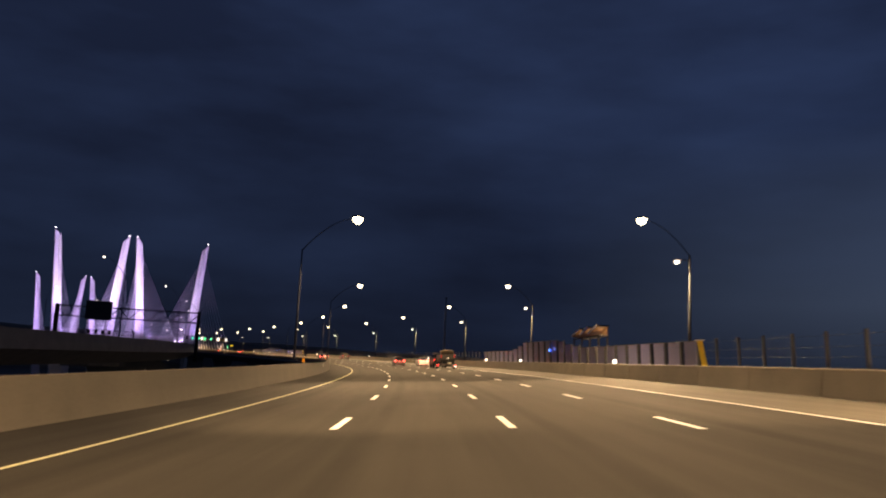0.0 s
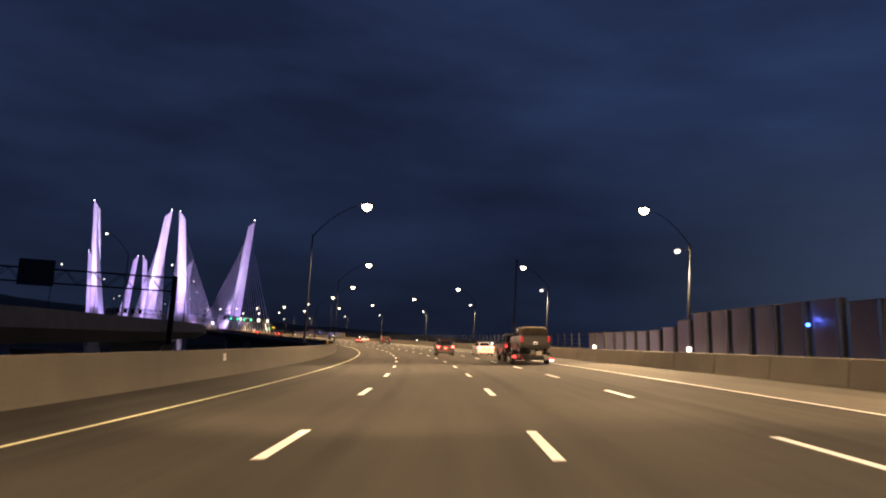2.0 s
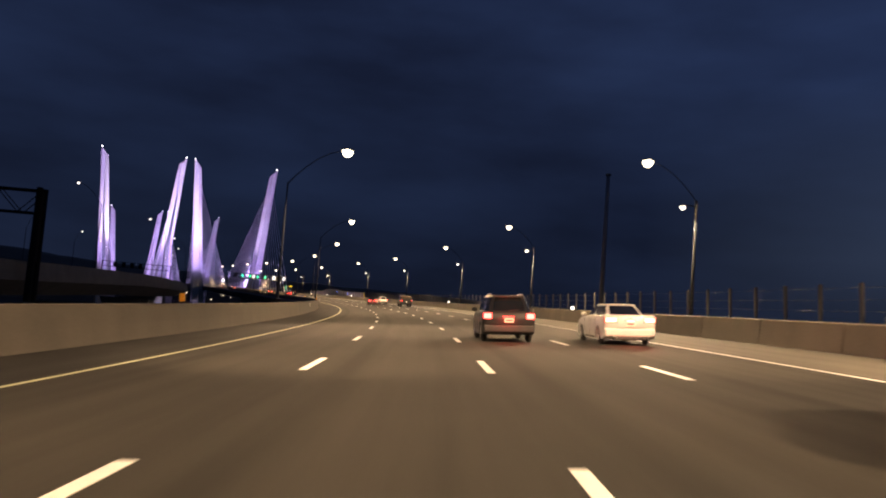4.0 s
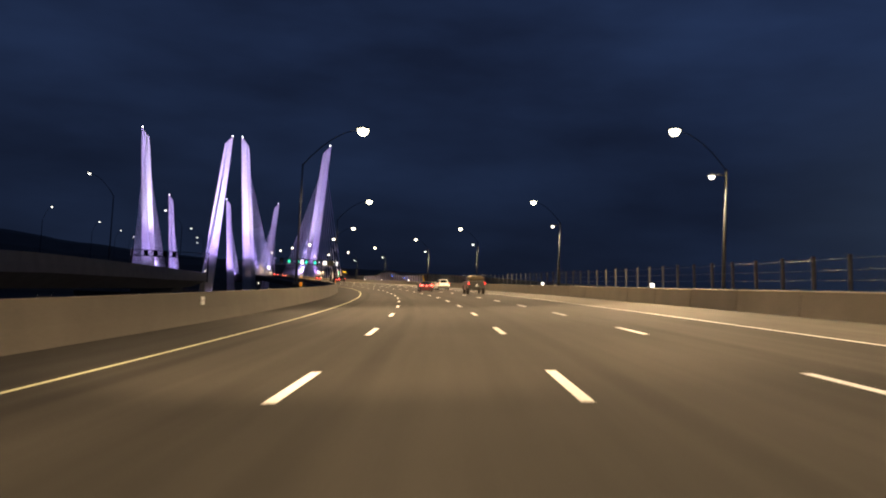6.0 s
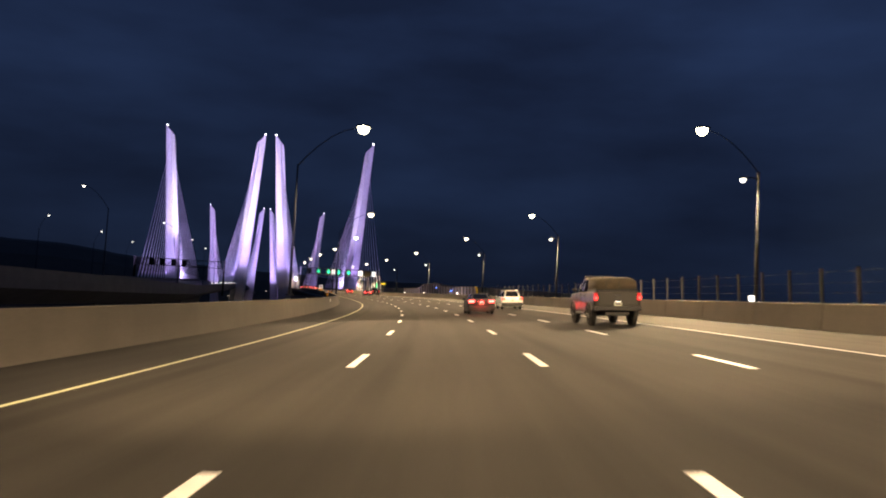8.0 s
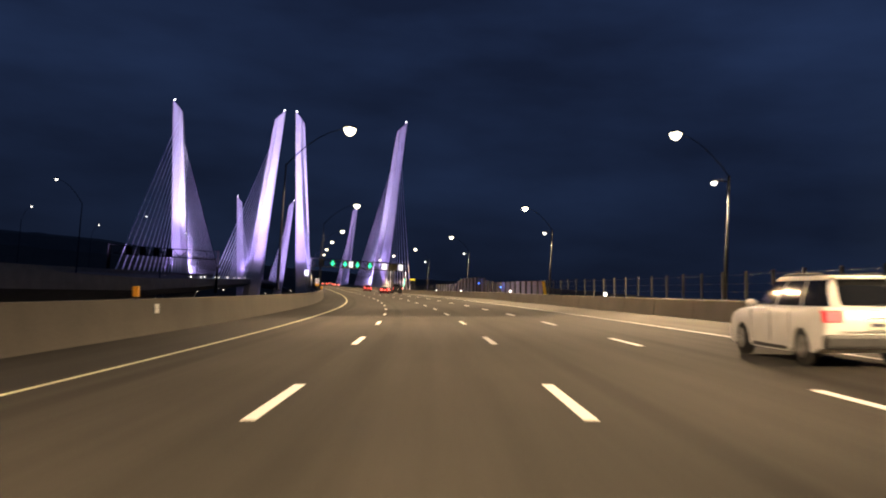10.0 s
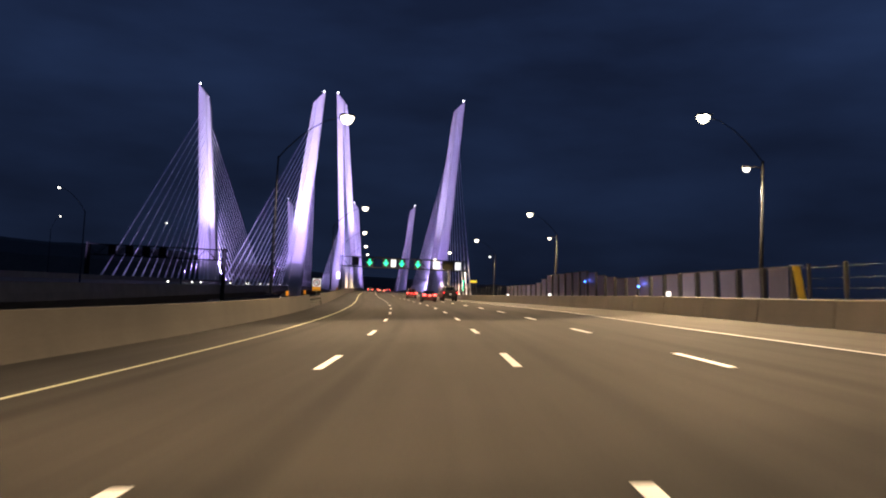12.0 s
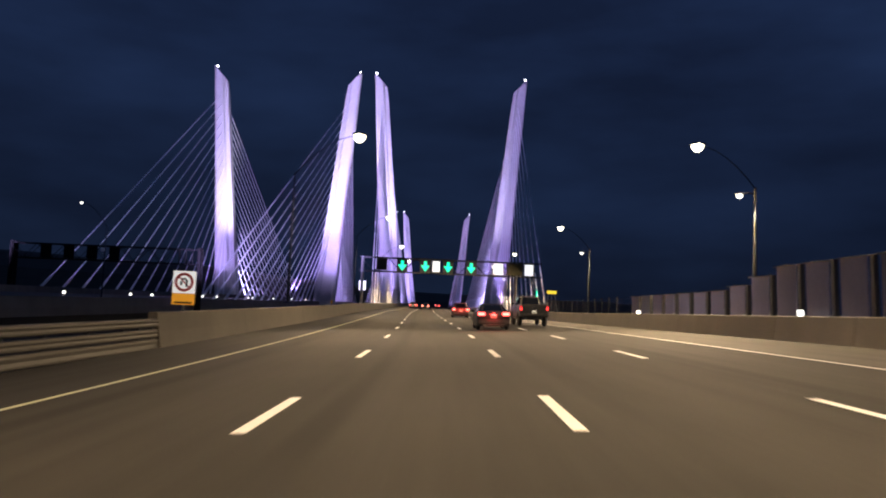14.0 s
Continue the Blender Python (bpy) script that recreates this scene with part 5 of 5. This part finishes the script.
def car_trailer(label, m):
    """A flat tandem-axle car trailer with fenders, a plank deck, ramps and a drawbar; its tail at y = 0."""
    t = thing("car_trailer", label, "trailer", m=m)
    for sx in (-1, 1):
        part("side_rail", boxed(*sorted((sx * 0.98, sx * 1.06)), 0.0, 6.4, 0.46, 0.62, 0.015), DARK_STEEL, t)
        part("drawbar", tube(bmesh.new(), [(sx * 0.85, 6.3, 0.52), (0.0, 8.0, 0.5)], 0.06, 6), DARK_STEEL, t)
        part("fender", loft(bmesh.new(), [[(sx * a, y, zz) for a, zz in ((1.06, q), (1.34, q), (1.34, q - 0.10), (1.31, q - 0.03), (1.06, q - 0.03))] for y, q in ((1.9, 0.50), (2.1, 0.80), (3.7, 0.80), (3.9, 0.50))]), DARK_STEEL, t)
        lt = part("light_box", boxed(*sorted((sx * 1.08, sx * 1.34)), 1.80, 1.90, 0.42, 0.62, 0.02), DARK_STEEL, t)
        part("tail_light", boxed(*sorted((sx * 1.10, sx * 1.32)), 1.775, 1.80, 0.45, 0.59, 0.01), TAIL, lt, "glowing red tail light")
        rl = part("rear_light", boxed(*sorted((sx * 0.62, sx * 0.95)), -0.06, -0.02, 0.42, 0.52, 0.01), DARK_STEEL, t)
        part("lens", boxed(*sorted((sx * 0.80, sx * 0.93)), -0.075, -0.0605, 0.435, 0.505, 0.005), TAIL, rl, "glowing red light")
        part("reflector", boxed(*sorted((sx * 0.64, sx * 0.78)), -0.07, -0.0605, 0.44, 0.49), WHITE_GLOW, rl, "white light strip")
        for y in (2.45, 3.35):
            wheel(t, sx * 1.32, y, 0.35, 0.22)
        part("ramp", loft(bmesh.new(), [[(sx * 0.72 + dx, y, zz) for dx in (-0.24, 0.24)] + [(sx * 0.72 + dx, y, zz - 0.05) for dx in (0.24, -0.24)] for y, zz in ((-0.9, 0.36), (-0.05, 0.60))]), DARK_STEEL, t, "short dark steel loading ramp")
        part("ramp_tail", boxed(sx * 0.72 - 0.22, sx * 0.72 + 0.22, -1.1, -0.88, 0.30, 0.40, 0.02), DARK_STEEL, t)
    for i in range(7):
        part("deck_plank", boxed(-0.96 + i * 0.274, -0.96 + i * 0.274 + 0.262, 0.02, 6.35, 0.60, 0.645, 0.006), WOOD_DECK, t)
    for i in range(6):
        part("cross_member", boxed(-0.98, 0.98, 0.1 + i * 1.2, 0.18 + i * 1.2, 0.48, 0.59), DARK_STEEL, t)
    part("marker_lamp", boxed(0.72, 0.97, -1.16, -1.10, 0.28, 0.38, 0.01), WHITE_GLOW, t, "bright white marker lamp on the ramp end")
    part("marker_light", boxed(0.70, 0.95, -1.15, -1.10, 0.40, 0.47, 0.01), TAIL, t, "glowing red marker light")
    part("strap_bag", boxed(0.05, 0.42, 0.12, 0.36, 0.646, 0.90, 0.06), PLATE, t, "pale bag lying on the deck")
    part("tail_beam", boxed(-1.05, 1.05, -0.02, 0.07, 0.40, 0.60, 0.015), DARK_STEEL, t)
    part("coupler", boxed(-0.07, 0.07, 7.9, 8.25, 0.46, 0.58, 0.02), STEEL, t)
    part("jack", tube(bmesh.new(), [(0.12, 7.5, 0.25), (0.12, 7.5, 0.95)], 0.04, 8), STEEL, t)
    for y in (2.45, 3.35):
        part("axle", tube(bmesh.new(), [(-1.15, y, 0.35), (1.15, y, 0.35)], 0.05, 8), DARK_STEEL, t)
    return t


TAIL_SOFT = glow("soft_red_tail_light", (1.0, 0.05, 0.04), 4.0)
TAUPE = paint("taupe_metallic_paint", (0.060, 0.054, 0.043))
# darker copy of TAUPE: the shade on that pickup is put into its paint
SHADED_TAUPE = paint("shaded_taupe_paint", (0.024, 0.021, 0.017))
BLACK_PAINT = paint("black_car_paint", (0.012, 0.012, 0.014))
SILVER = paint("silver_car_paint", (0.52, 0.52, 0.52))
WHITE_PAINT = paint("white_car_paint", (0.72, 0.72, 0.70))
MAROON = paint("dark_red_car_paint", (0.11, 0.018, 0.018))
GREY_PAINT = paint("dark_grey_car_paint", (0.045, 0.047, 0.05))
car_trailer("flat black tandem-axle car trailer carrying a pickup truck", road_pose(107.6, 7.42))
pickup("taupe pickup with a tan canvas cover, carried on the trailer", road_pose(108.0, 7.42, 0.648), TAUPE, TAIL_DIM, False, True)
pickup("lifted black pickup truck towing the loaded trailer", road_pose(115.6, 7.42), BLACK_PAINT, TAIL, True, False)
saloon("silver saloon with bright brake lights", road_pose(138.0, 7.75), SILVER, BRAKE_GLARE, True)
estate("black sport utility car with bright brake lights", road_pose(138.7, 3.6), BLACK_PAINT, BRAKE_HOT)
saloon("dark grey saloon with glowing red tail lights", road_pose(274.5, 3.57), GREY_PAINT, BRAKE_HOT, True)
estate("white sport utility car with red tail lights", road_pose(290.0, 8.0), WHITE_PAINT, TAIL_SOFT)
# added pickup, in place of the loaded trailer further along the road
pickup("tall dark pickup with a canvas-covered load bed, standing in for the loaded trailer", road_pose(253.6, 7.42), SHADED_TAUPE, TAIL, True, True)
for s, lat in ((138.0, 7.75), (138.7, 3.6), (274.5, 3.57), (429.5, 3.6), (474.0, 4.1)):
    brake_spill(road_pose(s, lat))
saloon("black saloon with bright brake lights and a lit plate", road_pose(429.5, 3.6), BLACK_PAINT, BRAKE_HOT, True)
# second added stand-in for the loaded trailer, without its load
pickup("tall black pickup truck with red tail lights, standing in for the loaded trailer", road_pose(440.0, 7.35), BLACK_PAINT, TAIL, True, False)
estate("dark red sport utility car with glowing tail lights", road_pose(474.0, 4.1), MAROON, BRAKE_HOT)
saloon("distant dark saloon with glowing red tail lights", road_pose(570.0, 0.0), GREY_PAINT, BRAKE_GLARE, False)
estate("distant dark car with glowing red tail lights", road_pose(603.0, -3.7), GREY_PAINT, BRAKE_HOT, "car")
saloon("distant black saloon with glowing red tail lights", road_pose(628.0, -3.7), BLACK_PAINT, BRAKE_HOT, False)
estate("distant silver car with glowing red tail lights", road_pose(646.0, -0.2), SILVER, BRAKE_HOT, "car")
saloon("distant white saloon with red tail lights", road_pose(668.0, 3.6), WHITE_PAINT, BRAKE_HOT, False)

# lights of houses on the far shore
rnd = random.Random(11)
bm = bmesh.new()
for i in range(70):
    a = radians(rnd.uniform(-40, 66))
    d = 2450 if a > radians(12) else 2850
    h = rnd.uniform(2, 50) if a > radians(12) else rnd.uniform(2, 22)
    k = rnd.uniform(0.6, 1.6)
    x, y, zz = -math.sin(a) * d, math.cos(a) * d + 200, h
    box(bm, x - k, x + k, y - k, y + k, zz, zz + 1.6 * k)
tagged(new("shore_lights", mesh_of("shore_lights", bm, WINDOW_LIGHT)), "scattered small lit windows on the far shore", "lights", kind="stuff")
